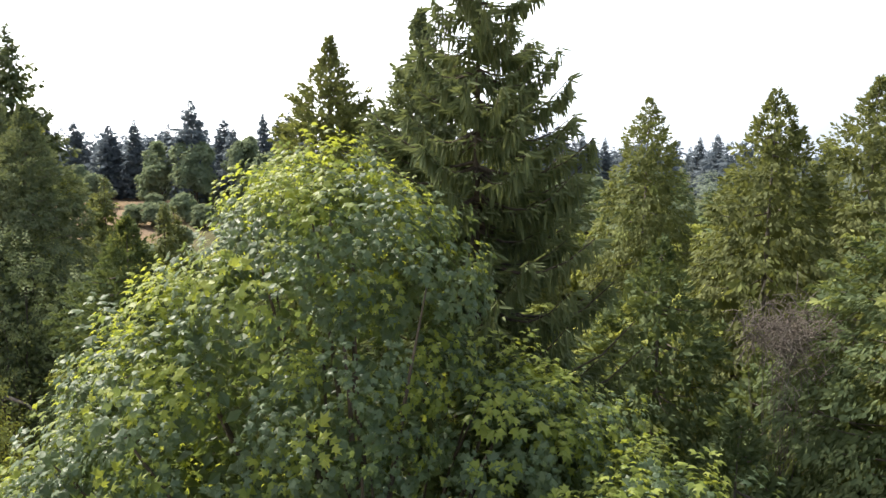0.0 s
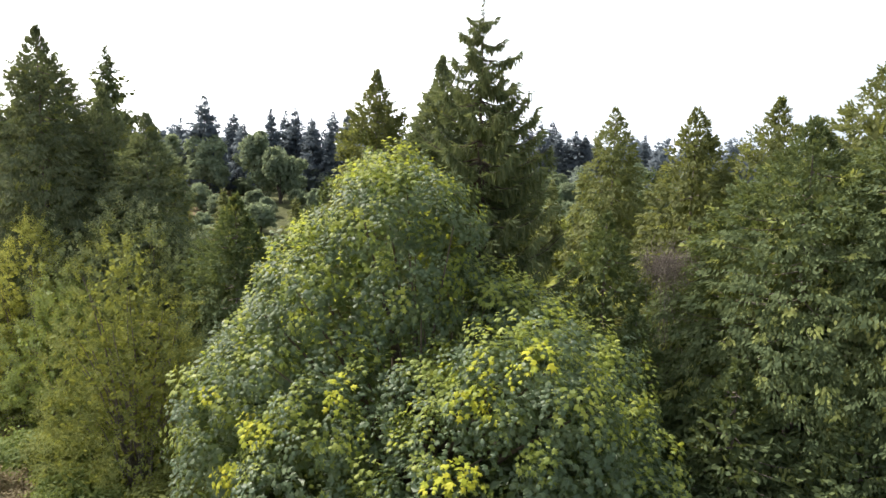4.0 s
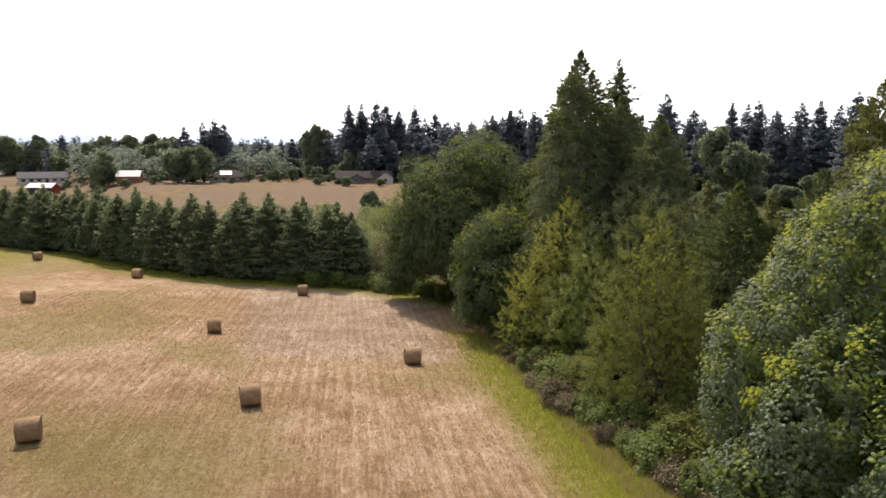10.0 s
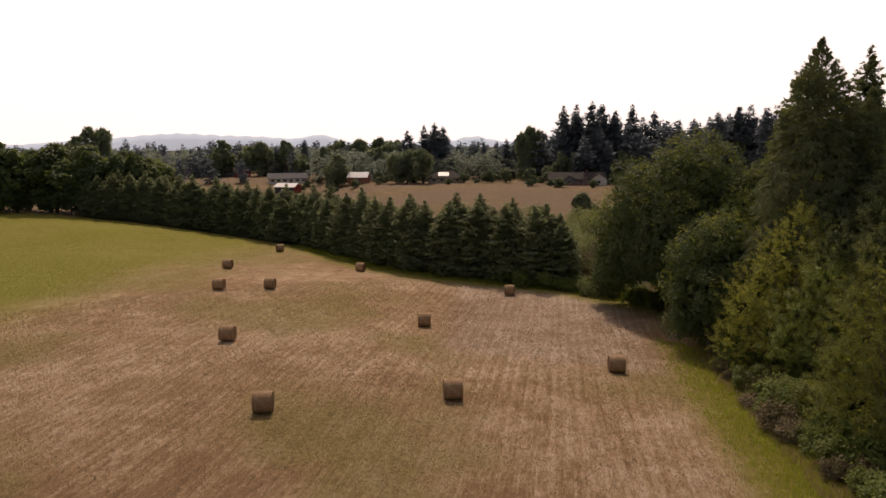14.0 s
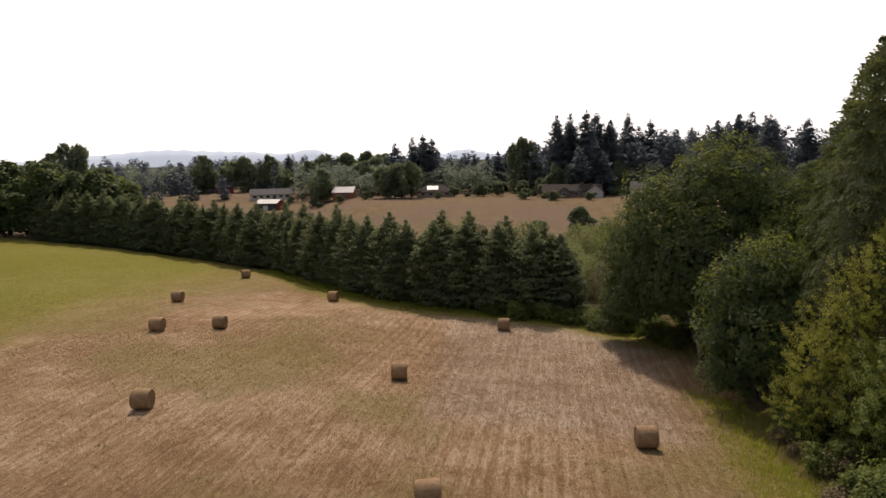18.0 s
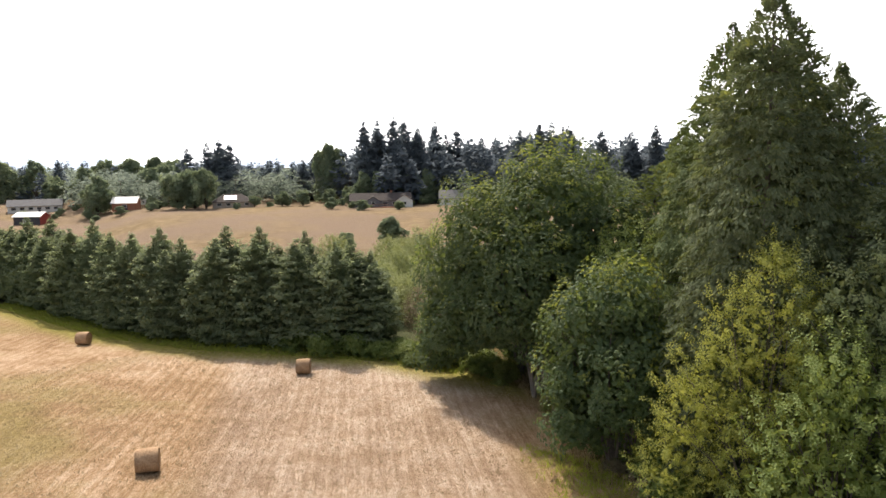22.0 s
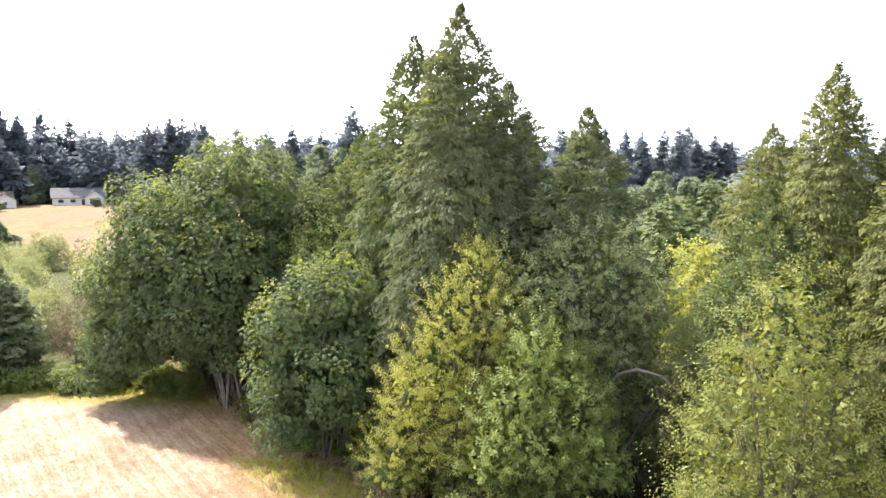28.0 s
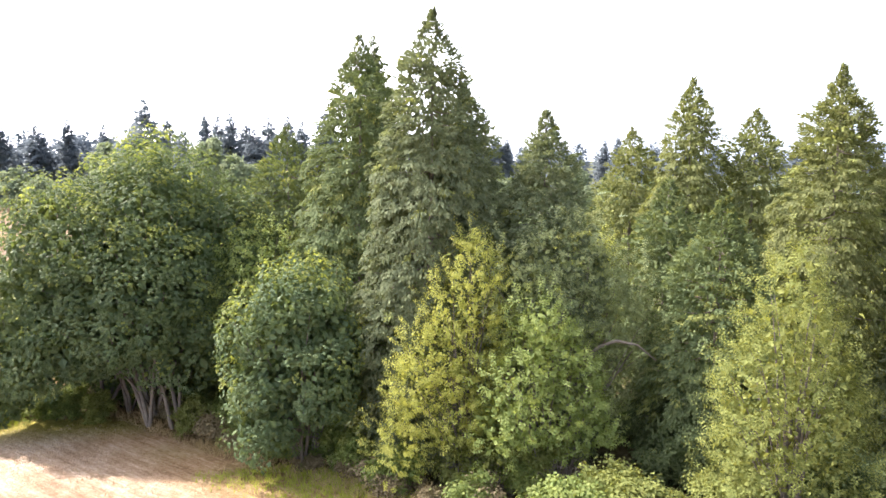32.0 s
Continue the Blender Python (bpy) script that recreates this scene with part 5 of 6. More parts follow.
low_types = far_tree_types(BROADS[2:5], "shrub_tree", "low yellow-green scrub tree in the meadow", BIRCH, "scrub trees")
plant(low_types, [(-2, 84, 7), (8, 78, 8), (18, 74, 9), (-14, 90, 7), (28, 96, 8), (6, 104, 7), (-30, 96, 6), (20, 116, 7), (-46, 74, 9), (-38, 84, 7), (40, 112, 8), (12, 44, 9), (9, 50, 9), (22, 52, 10), (-52, 108, 6)], 14.5, rng, 1.1)
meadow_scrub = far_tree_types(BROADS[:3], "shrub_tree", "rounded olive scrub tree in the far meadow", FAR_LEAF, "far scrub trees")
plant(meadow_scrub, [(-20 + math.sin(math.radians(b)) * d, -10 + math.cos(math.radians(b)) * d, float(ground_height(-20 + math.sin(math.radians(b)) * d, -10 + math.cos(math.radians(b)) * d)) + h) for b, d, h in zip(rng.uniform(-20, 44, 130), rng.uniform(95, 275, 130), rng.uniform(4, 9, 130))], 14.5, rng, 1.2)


def woods(name, label, shapes, material, spots, full, width=1.0):
    """A far wood: many joined trees, nothing that could be counted."""
    r3 = np.random.default_rng(len(spots))
    swell = 1.0 if full > 20 else 1.25
    vs, fs, count = [], [], 0
    for i, (x, y, tall) in enumerate(spots):
        (v, f), _ = shapes[i % len(shapes)]
        keep = f if full > 20 else f.reshape(-1, 2, 3)[::12].reshape(-1, 3)
        k, a = tall / full, r3.uniform(0, 6.28)
        w = k ** 0.8 * width * swell
        q = np.stack([(v[:, 0] * np.cos(a) - v[:, 1] * np.sin(a)) * w + x, (v[:, 0] * np.sin(a) + v[:, 1] * np.cos(a)) * w + y, v[:, 2] * k + float(ground_height(x, y))], -1)
        vs.append(q), fs.append(keep + count)
        count += len(q)
    me = mesh_np(name, np.concatenate(vs), np.concatenate(fs))
    me.materials.append(material)
    return tagged(new(name, me), label, "woodland", kind="stuff")


def ring_spots(r3, n, bear, dist, tall):
    b, r = np.radians(r3.uniform(*bear, n)), r3.uniform(*dist, n)
    return list(zip(-20 - np.sin(b) * r, -10 + np.cos(b) * r, r3.uniform(*tall, n)))


r4 = np.random.default_rng(77)
woods("far_fir_wood", "dark fir wood along the horizon, needles blued for haze", LIGHT_FIRS, HAZED_WOOD_FIR, ring_spots(r4, 130, (-45, 12), (340, 480), (19, 30)) + ring_spots(r4, 170, (12, 44), (300, 420), (19, 31)) + ring_spots(r4, 150, (44, 98), (520, 1000), (14, 26)) + ring_spots(r4, 90, (40, 80), (370, 520), (13, 22)) + ring_spots(r4, 110, (-52, 4), (420, 820), (16, 24)), 30.0, 1.25)
woods("mid_fir_wood", "dark mixed conifer wood beyond the cedars", LIGHT_FIRS, CEDAR_GREEN, ring_spots(r4, 90, (-50, -6), (120, 320), (9, 16)), 30.0, 1.4)
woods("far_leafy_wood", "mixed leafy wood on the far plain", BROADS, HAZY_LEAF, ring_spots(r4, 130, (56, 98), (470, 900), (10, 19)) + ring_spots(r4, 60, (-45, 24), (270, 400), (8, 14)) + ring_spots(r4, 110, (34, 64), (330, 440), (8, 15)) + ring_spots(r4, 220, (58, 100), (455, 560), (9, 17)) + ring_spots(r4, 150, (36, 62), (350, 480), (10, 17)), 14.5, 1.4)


# ---- far hills ----
def far_hills():
    m = bpy.data.materials.new("haze_glow_hills")
    m.use_nodes = True
    b = m.node_tree.nodes["Principled BSDF"]
    # Blue base and emission stand in for air haze; the hills give no light themselves.
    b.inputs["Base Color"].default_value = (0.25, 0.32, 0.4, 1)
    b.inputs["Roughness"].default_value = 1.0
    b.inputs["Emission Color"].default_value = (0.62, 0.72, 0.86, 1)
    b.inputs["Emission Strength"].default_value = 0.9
    bear = np.radians(np.linspace(100, 30, 180))
    d = np.degrees(bear)
    tall = 30 + 62 * np.exp(-((d - 73) / 5.0) ** 2) + 30 * np.exp(-((d - 66.5) / 3.2) ** 2) + 46 * np.exp(-((d - 62.2) / 1.7) ** 2) + 34 * np.exp(-((d - 50) / 1.6) ** 2) + 20 * np.exp(-((d - 80) / 4) ** 2)
    tall = tall + 2.5 * np.sin(d * 5.1) + 1.5 * np.sin(d * 11.3)
    x, y = -np.sin(bear) * 4200, np.cos(bear) * 4200
    rows = [np.stack([x * k, y * k, z], -1) for k, z in ((0.96, np.full(180, -20.0)), (0.98, tall * 0.6), (1.0, tall), (1.03, np.full(180, -20.0)))]
    v = np.concatenate(rows)
    i, j = np.meshgrid(np.arange(3), np.arange(179), indexing="ij")
    f = np.stack([i * 180 + j, i * 180 + j + 1, (i + 1) * 180 + j + 1, (i + 1) * 180 + j], -1).reshape(-1, 4)
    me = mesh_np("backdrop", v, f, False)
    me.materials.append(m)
    tagged(new("backdrop", me), "hills on the horizon, glowing pale blue for haze", "hills", kind="structure")


far_hills()


# ---- houses and sheds ----
ROOF_BROWN = plain_material("brown_roof_shingle", (0.04, 0.034, 0.033), (0.085, 0.072, 0.068), 8.0, 0.9, 0.2)
ROOF_GREY = plain_material("grey_roof_shingle", (0.1, 0.1, 0.105), (0.19, 0.19, 0.195), 8.0, 0.9, 0.2)
ROOF_WHITE = plain_material("white_metal_roof", (0.66, 0.66, 0.66), (0.82, 0.82, 0.81), 2.0, 0.45, 0.5)
WALL_GREY = plain_material("grey_siding", (0.13, 0.135, 0.15), (0.2, 0.205, 0.22), 3.0)
WALL_WHITE = plain_material("white_siding", (0.58, 0.58, 0.56), (0.74, 0.73, 0.7), 3.0)
WALL_TAN = plain_material("tan_siding", (0.3, 0.25, 0.2), (0.42, 0.36, 0.3), 3.0)
WALL_RED = plain_material("red_barn_boards", (0.2, 0.035, 0.03), (0.33, 0.065, 0.055), 3.0)
WALL_RUST = plain_material("rust_brown_boards", (0.25, 0.1, 0.06), (0.38, 0.18, 0.11), 3.0)
WALL_DARK = plain_material("dark_boards", (0.04, 0.04, 0.05), (0.09, 0.09, 0.1), 3.0)
TRIM = plain_material("white_trim", (0.6, 0.6, 0.58), (0.78, 0.78, 0.76), 4.0)
WOOD = plain_material("weathered_wood", (0.1, 0.075, 0.055), (0.22, 0.17, 0.13), 8.0, 0.9, 0.15, bump=0.5)
WIRE = plain_material("cable", (0.1, 0.1, 0.1), (0.18, 0.18, 0.18), 4.0, 0.6)
glass_m, glass_nt, glass_b = nodes_of("window_glass", 0.08, 0.6)
glass_b.inputs["Base Color"].default_value = (0.03, 0.04, 0.05, 1)


def box(bm, x0, y0, z0, x1, y1, z1):
    v = [bm.verts.new(c) for c in ((x0, y0, z0), (x1, y0, z0), (x1, y1, z0), (x0, y1, z0), (x0, y0, z1), (x1, y0, z1), (x1, y1, z1), (x0, y1, z1))]
    for q in ((0, 3, 2, 1), (4, 5, 6, 7), (0, 1, 5, 4), (1, 2, 6, 5), (2, 3, 7, 6), (3, 0, 4, 7)):
        bm.faces.new([v[i] for i in q])


def gable_body(length, width, wall, rise):
    """Walls with gables, ridge along x."""
    bm = bmesh.new()
    a, b = length / 2, width / 2
    prof = [(-b, -0.6), (b, -0.6), (b, wall), (0, wall + rise), (-b, wall)]
    ends = [[bm.verts.new((x, y, z)) for y, z in prof] for x in (-a, a)]
    bm.faces.new(ends[0][::-1]), bm.faces.new(ends[1])
    for i in range(5):
        j = (i + 1) % 5
        bm.faces.new((ends[0][i], ends[0][j], ends[1][j], ends[1][i]))
    bmesh.ops.recalc_face_normals(bm, faces=bm.faces)
    return bm


def gable_roof(length, width, wall, rise, over=0.5, thick=0.22, hip=0.0):
    """Two thick slopes (four with hip), a little past the walls."""
    bm = bmesh.new()
    a, b = length / 2 + over, width / 2 + over
    drop = over * rise / (width / 2)
    for dz, flip in ((0.02, True), (thick, False)):
        e = [bm.verts.new(c) for c in ((-a, -b, wall - drop + dz), (a, -b, wall - drop + dz), (a, b, wall - drop + dz), (-a, b, wall - drop + dz))]
        r = [bm.verts.new(c) for c in ((-a + hip, 0, wall + rise + dz), (a - hip, 0, wall + rise + dz))]
        faces = [(e[0], e[1], r[1], r[0]), (e[2], e[3], r[0], r[1])]
        if hip:
            faces += [(e[1], e[2], r[1]), (e[3], e[0], r[0])]
        for f in faces:
            bm.faces.new(f[::-1] if flip else f)
        if dz == 0.02:
            low_e, low_r = e, r
        else:
            rim = [(low_e[0], low_e[1], e[1], e[0]), (low_e[2], low_e[3], e[3], e[2])]
            if hip:
                rim += [(low_e[1], low_e[2], e[2], e[1]), (low_e[3], low_e[0], e[0], e[3])]
            else:
                rim += [(low_e[1], low_r[1], r[1], e[1]), (low_r[1], low_e[2], e[2], r[1]), (low_e[3], low_r[0], r[0], e[3]), (low_r[0], low_e[0], e[0], r[0])]
            for f in rim:
                bm.faces.new(f)
    bmesh.ops.recalc_face_normals(bm, faces=bm.faces)
    return bm


def window(parent, x, y, z, w, h):
    bm = bmesh.new()
    t = 0.1
    for q in ((x - w / 2, z, x + w / 2, z + t), (x - w / 2, z + h - t, x + w / 2, z + h), (x - w / 2, z + t, x - w / 2 + t, z + h - t), (x + w / 2 - t, z + t, x + w / 2, z + h - t)):
        box(bm, q[0], y - 0.09, q[1], q[2], y + 0.02, q[3])
    win = part("window", bm, TRIM, parent, "white-framed window")
    bm = bmesh.new()
    box(bm, x - w / 2 + t, y - 0.05, z + t, x + w / 2 - t, y - 0.01, z + h - t)
    part("pane", bm, glass_m, win)


def building(name, label, category, x, y, yaw, length, width, wall, rise, wall_mat, roof_mat, hip=0.0, windows=4, door=True, chimney=False, storeys=1, wings=(), deck=False, skylight=False):
    """A house whose front is its -y side. wings are (offset, length, width, wall, rise, forward) with their ridge along y."""
    ob = tagged(new(name), label, category)
    ob.matrix_basis = pose(x, y, float(ground_height(x, y)), 0, 0, yaw)
    body_bm = gable_body(length, width, wall, rise) if not hip else bmesh.new()
    if hip:
        box(body_bm, -length / 2, -width / 2, -0.6, length / 2, width / 2, wall)
    part("wall", body_bm, wall_mat, ob)
    part("roof", gable_roof(length, width, wall, rise, hip=hip), roof_mat, ob)
    for k, (off, wl_, ww, wall_h, rr, fwd) in enumerate(wings):
        turn = pose(off, -width / 2 - fwd + ww / 2, 0, 0, 0, 90)
        bm = gable_body(ww, wl_, wall_h, rr)
        bm.transform(turn)
        part("wing_wall", bm, WALL_WHITE if k == 0 and wall_mat == WALL_GREY else wall_mat, ob)
        bm = gable_roof(ww, wl_, wall_h, rr)
        bm.transform(turn)
        part("wing_roof", bm, roof_mat, ob)
    fy = -width / 2
    taken = [(o - l / 2 - 0.6, o + l / 2 + 0.6) for o, l, *_ in wings]
    for s in range(storeys):
        for i in range(windows):
            wx = -length / 2 + (i + 0.7) * length / (windows + 0.4)
            if not any(a < wx < b for a, b in taken):
                window(ob, wx, fy, s * 2.7 + 0.9, min(1.9, length / windows * 0.55), 1.3)
    for o, l, ww, wall_h, rr, fwd in wings:
        window(ob, o, fy - fwd, 0.9, 1.5, 1.3)
    if door:
        bm = bmesh.new()
        box(bm, length * 0.08 - 0.5, fy - 0.06, 0, length * 0.08 + 0.5, fy + 0.02, 2.05)
        part("door", bm, WALL_DARK, ob, "dark front door")
    if chimney:
        bm = bmesh.new()
        box(bm, length * 0.18 - 0.45, 0.4, wall, length * 0.18 + 0.45, 1.2, wall + rise + 1.1)
        part("chimney", bm, WALL_RUST, ob, "brick chimney")
    if deck:
        bm = bmesh.new()
        box(bm, -length * 0.3, fy - 3.2, -0.2, length * 0.25, fy - 0.05, 0.25)
        part("deck", bm, WALL_RUST, ob, "red-brown timber deck")
        for i in range(9):
            bm = bmesh.new()
            px = -length * 0.3 + 0.1 + i * length * 0.55 / 8 * 0.985
            box(bm, px, fy - 3.2, 0.25, px + 0.1, fy - 3.1, 1.2)
            part("rail_post", bm, WALL_RUST, ob)
        bm = bmesh.new()
        box(bm, -length * 0.3, fy - 3.22, 1.2, length * 0.25, fy - 3.08, 1.3)
        part("rail", bm, WALL_RUST, ob)
    if skylight:
        bm = bmesh.new()
        k = rise / (width / 2)
        box(bm, -2.6, -2.0, 0.0, 2.6, 1.4, 0.12)
        bm.transform(pose(-length * 0.06, -width * 0.24, wall + rise - width * 0.24 * k + 0.3, math.degrees(math.atan(k)), 0, 0))
        part("roof_panel", bm, ROOF_WHITE, ob, "bright reflecting roof panels")
    return ob


building("house", "long single-storey house with brown roof and deck", "house", -211, 212, 41, 24, 9, 2.7, 2.6, WALL_GREY, ROOF_BROWN, windows=6, chimney=True, deck=True, wings=((9.5, 6.5, 9.0, 2.7, 2.2, 1.6), (-3.0, 5.0, 5.0, 2.6, 1.7, 1.2)))
building("house", "white house with a pale grey roof behind the maple", "house", -188, 236, 34, 17, 9, 2.9, 3.0, WALL_WHITE, ROOF_GREY, windows=4, wings=((5.0, 6.0, 9.0, 2.9, 2.4, 1.8),))
building("house", "tan hipped house with bright roof panels", "house", -268, 183, 52, 16, 10, 2.6, 2.8, WALL_TAN, ROOF_BROWN, hip=5.0, windows=4, skylight=True)
building("shed", "rust-brown shed with a white metal roof", "shed", -300, 154, 44, 9.5, 6.5, 3.0, 2.2, WALL_RUST, ROOF_WHITE, windows=1)
red_shed = building("shed", "red-sided shed with dark open front and white roof", "shed", -319, 125, 36, 10.5, 7.5, 3.2, 1.5, WALL_RED, ROOF_WHITE, windows=0, door=False)
for i in range(5):
    bm = bmesh.new()
    box(bm, -5.2 + i * 2.08, -3.81, 0.0, -5.2 + i * 2.08 + 2.04, -3.76, 3.0)
    part("front_panel", bm, WALL_DARK, red_shed, "dark board front")
bm = bmesh.new()
box(bm, -1.6, -3.86, 0.0, 0.8, -3.82, 2.1)
part("pale_door", bm, TRIM, red_shed, "pale sliding door")
building("house", "long low house with grey roof and white walls", "house", -356, 143, 62, 21, 9, 2.7, 2.5, WALL_WHITE, ROOF_GREY, windows=6)
building("house", "grey two-storey house with a gabled side wing", "house", -436, 122, 70, 15, 9, 5.2, 2.6, WALL_GREY, ROOF_BROWN, windows=4, storeys=2, wings=((-4.5, 6.0, 9.0, 5.2, 2.4, 1.5),))
building("house", "grey side house with a low roof", "house", -427, 137, 70, 12, 8, 2.8, 2.4, WALL_GREY, ROOF_BROWN, windows=3)
building("barn", "dark red barn beside the grey house", "barn", -412, 140, 66, 9, 8, 3.4, 2.6, WALL_RED, ROOF_BROWN, windows=1)
building("house", "low house with a brown roof beyond the maples", "house", -429, 70, 80, 17, 10, 2.8, 3.0, WALL_TAN, ROOF_BROWN, windows=4, hip=4)
building("house", "pale grey house among far trees", "house", -466, 98, 76, 20, 9, 2.8, 2.6, WALL_WHITE, ROOF_GREY, windows=5, wings=((4, 6, 9, 2.8, 2.2, 1.5),))


def camper():
    ob = tagged(new("camper_trailer"), "white camper trailer parked by the shed", "trailer")
    ob.matrix_basis = pose(-318, 170, float(ground_height(-318, 170)), 0, 0, 58)
    bm = bmesh.new()
    box(bm, -3.2, -1.1, 0.6, 3.2, 1.1, 2.9)
    bmesh.ops.bevel(bm, geom=list(bm.edges), offset=0.25, segments=3, affect="EDGES")
    part("body", bm, WALL_WHITE, ob)
    for wx in (-0.5, 0.5):
        for wy in (-1.1, 0.95):
            bm = bmesh.new()
            bmesh.ops.create_cone(bm, cap_ends=True, segments=16, radius1=0.35, radius2=0.35, depth=0.2, matrix=pose(wx, wy, 0.35, 90, 0, 0))
            part("wheel", bm, WALL_DARK, ob)
    for wx in (-2.0, 0.4, 2.0):
        window(ob, wx, -1.1, 1.5, 0.9, 0.7)
    bm = bmesh.new()
    box(bm, -4.3, -0.08, 0.5, -3.1, 0.08, 0.65)
    part("hitch", bm, WALL_DARK, ob)


camper()


def utility_pole(x, y, tall):
    ob = tagged(new("utility_pole"), "grey wooden utility pole with a crossarm", "utility pole", "poles along the road")
    ob.matrix_basis = pose(x, y, float(ground_height(x, y)), 0, 0, 45)
    part_np("post", *tubes(np.array([[(0, 0, -0.5), (0, 0, tall * 0.5), (0, 0, tall)]]), np.array([[0.17, 0.14, 0.11]]), 8), WOOD, ob, flat=False)
    bm = bmesh.new()
    box(bm, -1.2, -0.07, tall - 0.9, 1.2, 0.07, tall - 0.75)
    part("crossarm", bm, WOOD, ob)
    for ix in (-1.05, 0.0, 1.05):
        bm = bmesh.new()
        bmesh.ops.create_cone(bm, cap_ends=True, segments=8, radius1=0.06, radius2=0.04, depth=0.2, matrix=pose(ix, 0, tall - 0.65 + (0.75 if ix == 0 else 0)))
        part("insulator", bm, TRIM, ob)
    return ob


POLES = [(-325, 166, 12.0), (-284, 197, 11.5), (-243, 228, 11.5), (-200, 258, 12.0), (-155, 286, 12.0)]
for px, py, tall in POLES:
    utility_pole(px, py, tall)
for k, (ox, oz) in enumerate(((-0.75, -0.6), (0.0, 0.15), (0.75, -0.6), (0.0, -2.2))):
    lines = []
    for (ax, ay, at_), (bx, by, bt) in zip(POLES, POLES[1:]):
        t = np.linspace(0, 1, 12)
        za, zb = float(ground_height(ax, ay)) + at_ + oz, float(ground_height(bx, by)) + bt + oz
        lines.append(np.stack([ax + (bx - ax) * t + ox * 0.7, ay + (by - ay) * t + ox * 0.7, za + (zb - za) * t - 3.2 * t * (1 - t)], -1))
    cable = tagged(new("power_cable"), "overhead cable slung between the poles", "cable", "overhead cables")
    part_np("strand", *tubes(np.array(lines), np.full((len(lines), 12), 0.035), 5), WIRE, cable, flat=False)


# ---- undergrowth ----
def bush_types(name, label, category, material, group, seeds, size=0.2, shape=OVAL, tall=1.5, girth=1.5, count=420):
    out = []
    for sd in seeds:
        r = np.random.default_rng(sd)
        lobes = loose_lobes(r, tall, girth, 6, 0.15, (1.0, 1.0, 0.9, 0.7))
        balls = clumps(r, lobes, 10)
        p, u, _ = shoots(r, lobes, balls, count, 0.5)
        p[:, 2] = np.maximum(p[:, 2], 0.08)
        ob = tagged(new(name), label, category, group)
        part_np("leaves", *leafy(r, p, u, 8, 0.4, size, shape, 0.5, 0.4), material, ob)
        tagged(part_np("stems", *limbs(r, (0, 0, 0), balls, 14, 0.03, 5, girth * 0.5), BARK, ob, flat=False), kind="stuff")
        out.append(ob)
    return out


def scatter(types, spots, r, low=0.7, high=1.4):
    for i, (x, y) in enumerate(spots):
        k = r.uniform(low, high)
        m = pose(x, y, float(ground_height(x, y)) - 0.05, 0, 0, r.uniform(0, 360)) @ Matrix.Diagonal((k * r.uniform(0.85, 1.2), k * r.uniform(0.85, 1.2), k * r.uniform(0.75, 1.15), 1))
        ob = types[i] if i < len(types) else copy_thing(types[i % len(types)], m)
        ob.matrix_basis = m


r5 = np.random.default_rng(8)
EDGE = [(-6.0, 7.0), (-10.2, 9.9), (-16.6, 14.0), (-26.3, 23.0), (-39.6, 37.5), (-46.0, 45.0), (-54.0, 53.5), (-60.0, 57.0)]


def along_edge(n, low, high):
    """Places beside the wood's edge: low to high metres back from it."""
    out = []
    for _ in range(n):
        s = r5.uniform(0, len(EDGE) - 1.001)
        i, f = int(s), s - int(s)
        (ax, ay), (bx, by) = EDGE[i], EDGE[i + 1]
        d = r5.uniform(low, high)
        q = math.hypot(bx - ax, by - ay)
        out.append((ax + (bx - ax) * f + d * (by - ay) / q, ay + (by - ay) * f - d * (bx - ax) / q))
    return out


scatter(bush_types("bramble_bush", "tangled green bramble bush at the wood's edge", "bush", BRAMBLE, "brambles at the wood's edge", (301, 302, 303)), along_edge(85, 0.8, 4.5), r5)
scatter(bush_types("shrub", "leafy green shrub under the trees", "bush", ALDER, "shrubs under the trees", (311, 312, 313), tall=2.6, girth=1.8, count=620), along_edge(70, 2.5, 9.0) + [(-56 + 1.9 * i, 51.5 - 1.2 * i + (i % 3)) for i in range(0, 9, 4)], r5, 0.7, 1.4)
scatter(bush_types("fern_bush", "low reddish-brown dry brush", "bush", DRY_SHRUB, "dry brush", (321, 322), 0.16, OVAL, 0.9, 1.1, 260), along_edge(50, 0.2, 2.6), r5, 0.7, 1.3)
wood_spots = [(x, y) for x, y in zip(r5.uniform(-28, 34, 150), r5.uniform(14, 72, 150)) if edge_distance(x, y) < -7 and math.hypot(x + 1.5, y - 16.5) > 4]
wood_spots += [(x, y) for x, y in zip(r5.uniform(3, 34, 70), r5.uniform(3, 16, 70)) if edge_distance(x, y) < -5]
scatter(bush_types("young_cedar", "low green conifer brush on the woodland floor", "bush", CEDAR_GREEN, "woodland floor brush", (331, 332, 333), 0.24, TASSEL, 2.6, 1.8, 700), wood_spots, r5, 0.7, 1.7)
scatter(bush_types("bramble_bush", "bright green bramble patch by the fir row", "bush", BRAMBLE, "brambles by the firs", (341, 342), 0.22, OVAL, 1.1, 1.8, 460), [(x, hedge_y(x) - 0.2 + r5.uniform(-1.4, 1.6)) for x in np.linspace(-58, -84, 18)], r5, 0.8, 1.3)


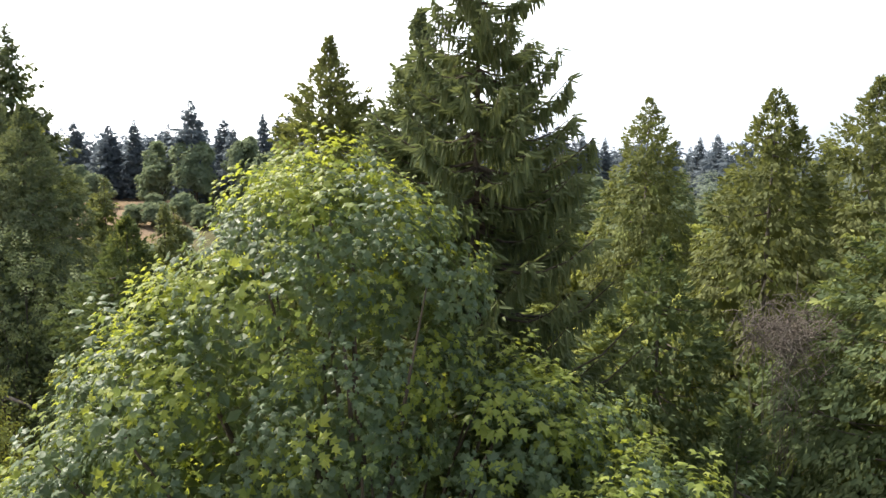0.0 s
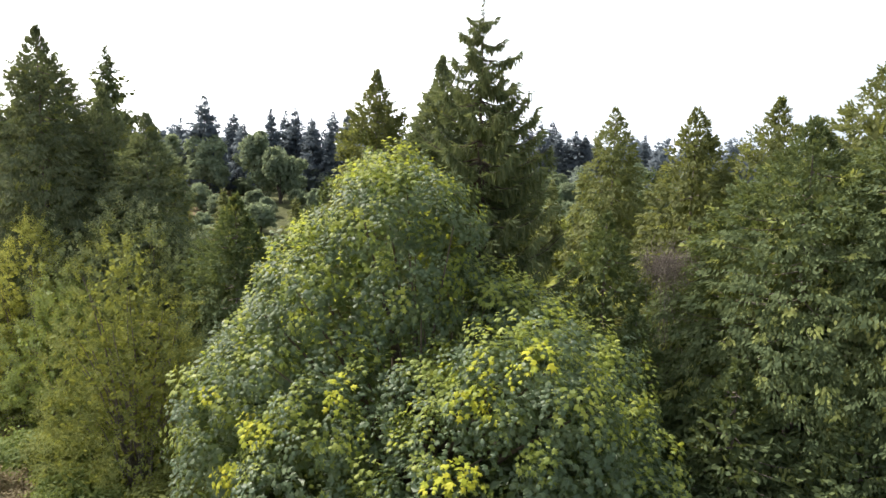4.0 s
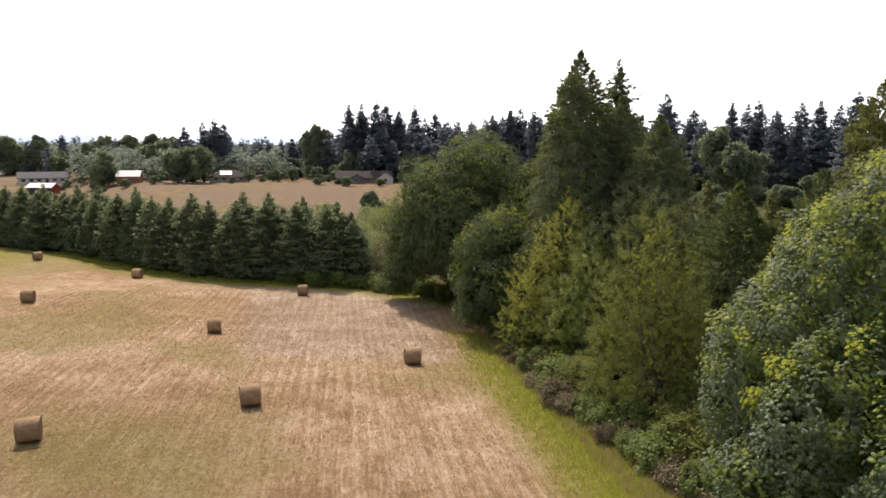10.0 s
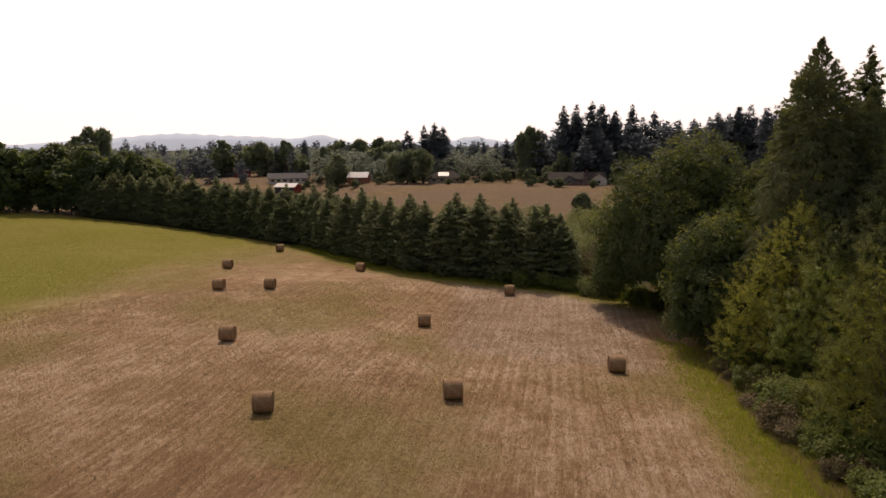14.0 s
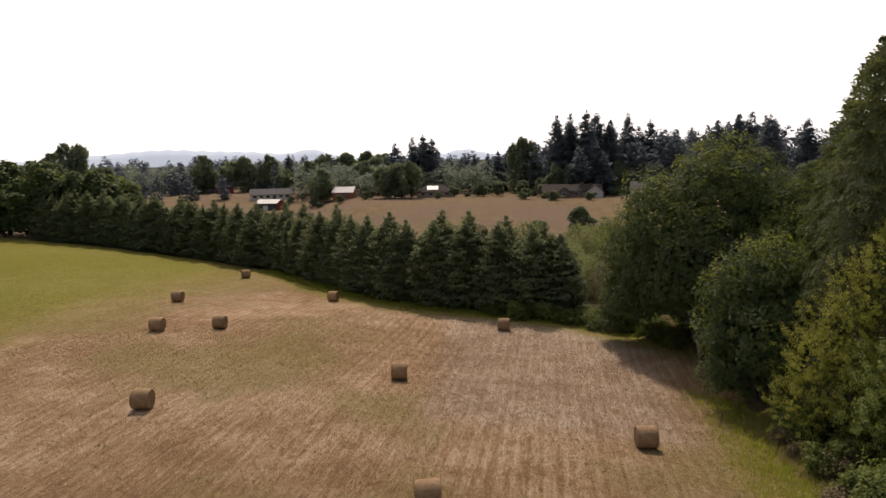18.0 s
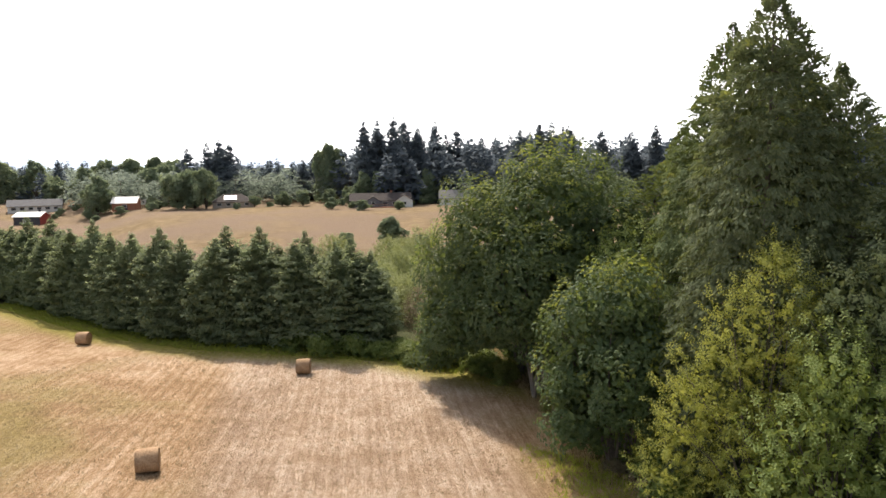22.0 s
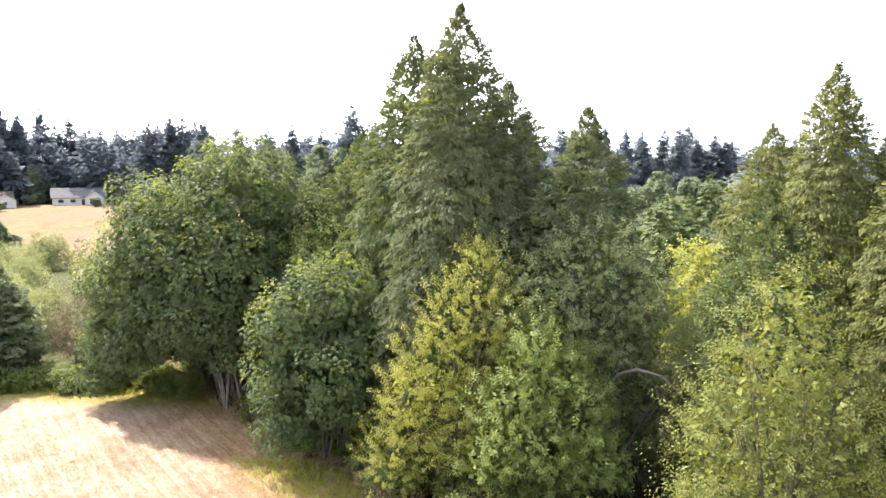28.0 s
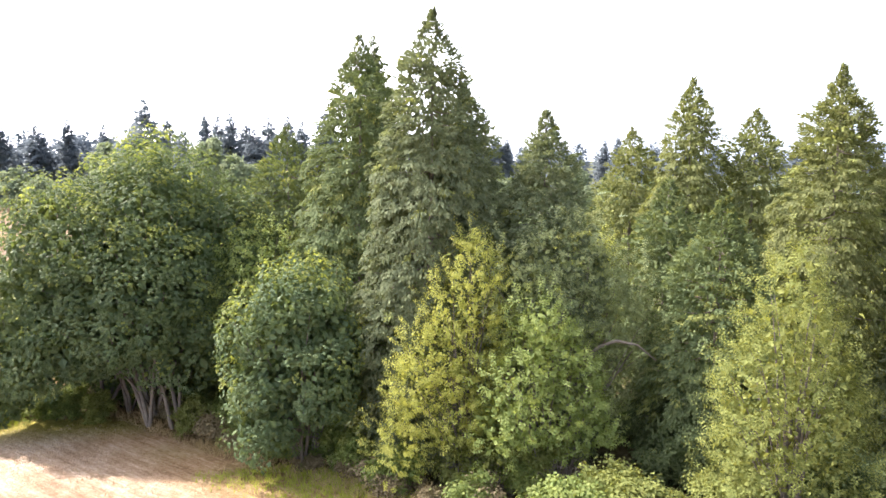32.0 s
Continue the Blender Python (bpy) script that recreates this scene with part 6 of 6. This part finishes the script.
def tufts(name, label, spots, material, tall, blades, width=0.05):
    """Grass: blades in tufts, too many to count."""
    r = np.random.default_rng(len(spots))
    p = np.asarray(spots)
    n = len(p)
    z = ground_height(p[:, 0], p[:, 1])
    base = np.c_[p, z][:, None] + np.c_[r.normal(scale=0.09, size=(n * blades, 2)), np.zeros(n * blades)].reshape(n, blades, 3)
    lean = np.c_[r.normal(scale=0.4, size=(n * blades, 2)), np.ones(n * blades)].reshape(n, blades, 3)
    h = tall * r.uniform(0.5, 1.3, (n, blades))
    v, f = leaves(base.reshape(-1, 3), lean.reshape(-1, 3), r.normal(size=(n * blades, 3)), h.ravel(), [(0, width / 2 / tall, 0), (0, -width / 2 / tall, 0), (1, 0, 0)], [(0, 1, 2)])
    me = mesh_np(name, v, f)
    me.materials.append(material)
    return tagged(new(name, me), label, "grass", kind="stuff")


def field_spots(n, x0, x1, y0, y1, keep):
    x, y = r5.uniform(x0, x1, n), r5.uniform(y0, y1, n)
    return np.c_[x, y][keep(x, y)]


verge_keep = lambda x, y: (edge_distance(x, y) > -1.5) & (edge_distance(x, y) < 5.0 * r5.uniform(0, 1, x.shape) ** 1.5) & (y < 40)
tufts("verge_grass", "yellow-green grass along the wood's edge", field_spots(90000, -48, -4, 2, 48, verge_keep)[:9000], GRASS_GREEN, 0.35, 4)
tufts("dry_verge_grass", "dry tan grass at the wood's edge", field_spots(90000, -66, -4, 2, 64, lambda x, y: (edge_distance(x, y) > -2.5) & (edge_distance(x, y) < 1.2))[:5000], GRASS_DRY, 0.5, 4)
tufts("hedge_bank_grass", "rank green grass below the fir row", field_spots(60000, -140, -62, 36, 64, lambda x, y: (hedge_y(x) - y > -1.5) & (hedge_y(x) - y < 2.6))[:7000], GRASS_GREEN, 0.4, 3)
tufts("stubble", "short cut straw lying on the field", field_spots(90000, -95, -12, -22, 52, lambda x, y: (edge_distance(x, y) > 2) & (hedge_y(x) - y > 3))[:26000], STRAW, 0.16, 3, 0.04)


# ---- dead-topped shrub among the cedars ----
def bare_shrub(x, y, top):
    r = np.random.default_rng(401)
    z = float(ground_height(x, y))
    ob = tagged(new("bare_shrub"), "leafless grey twiggy tree among cedars", "tree")
    ob.location = (x, y, z)
    h = top - z
    u = unit(r.normal(size=(90, 3)) * (1, 1, 0.7) + (0, 0, 0.5))
    balls = np.c_[np.array([0, 0, h - 1.6]) + u * r.uniform(0.4, 1.5, (90, 1)), np.full(90, 0.3)]
    part_np("trunk", *limbs(r, (0, 0, 0), balls, 40, 0.03, 1, 0.05), BARK_PALE, ob, flat=False)
    ends = balls[:, :3][r.integers(0, 90, 900)]
    start = ends + r.normal(scale=0.3, size=ends.shape)
    tip = start + r.normal(scale=0.35, size=ends.shape)
    tagged(part_np("twig_spray", *tubes(np.stack([start, (start + tip) / 2 + 0.05, tip], 1), np.full((900, 3), 0.012), 3), BARK_PALE, ob, flat=False), kind="stuff")


bare_shrub(11.2, 22.0, 14.6)


# ---- dead brush and weeds at the foot of the wood ----
def dead_brush(x, y, tall, seed, count=70):
    """Grey leafless twigs that arch over and hang to the ground."""
    r = np.random.default_rng(seed)
    z = float(ground_height(x, y))
    ob = tagged(new("dead_brush"), "grey leafless brush arching to the ground", "brush", "dead brush under the trees")
    ob.location = (x, y, z)
    foot = np.c_[r.normal(scale=0.5, size=(count, 2)), np.full(count, -0.1)]
    a, far = r.uniform(0, 6.28, count), r.uniform(0.4, 1.9, count)
    high = tall * r.uniform(0.5, 1.1, count)
    t = np.linspace(0, 1, 7)[None, :, None]
    peak = foot + np.c_[np.cos(a) * far * 0.45, np.sin(a) * far * 0.45, high * 1.5]
    end = foot + np.c_[np.cos(a) * far, np.sin(a) * far, high * r.uniform(0.1, 0.7, count)]
    line = (1 - t) ** 2 * foot[:, None] + 2 * t * (1 - t) * peak[:, None] + t ** 2 * end[:, None] + r.normal(scale=0.05, size=(count, 7, 3)) * t
    tagged(part_np("twigs", *tubes(line, r.uniform(0.018, 0.04, (count, 1)) * np.linspace(1, 0.35, 7)[None], 4), BARK_PALE, ob, flat=False), kind="stuff")


for k, (bx, by, tall) in enumerate(((-25.3, 30.6, 3.0), (-26.4, 31.4, 2.2), (-30.6, 33.9, 2.4), (-28.2, 32.2, 1.8), (-36.2, 38.6, 1.6))):
    dead_brush(bx, by, tall, 420 + k)


def flowering_weed(x, y):
    r = np.random.default_rng(440)
    ob = tagged(new("flowering_weed"), "bright yellow flowering weed in dry grass", "weed")
    ob.location = (x, y, float(ground_height(x, y)))
    tip = np.c_[r.normal(scale=0.28, size=(30, 2)), r.uniform(0.6, 1.0, 30)]
    foot = np.c_[tip[:, :2] * 0.3, np.zeros(30)]
    tagged(part_np("stems", *tubes(np.stack([foot, (foot + tip) / 2, tip], 1), np.full((30, 3), 0.012), 4), BRAMBLE, ob, flat=False), kind="stuff")
    tagged(part_np("flowers", *leafy(r, tip, np.tile((0.0, 0.0, 1.0), (30, 1)), 12, 0.16, 0.1, OVAL, 0.2), MAPLE_YELLOW, ob, "yellow flower heads"), kind="stuff")


flowering_weed(-35.2, 37.4)
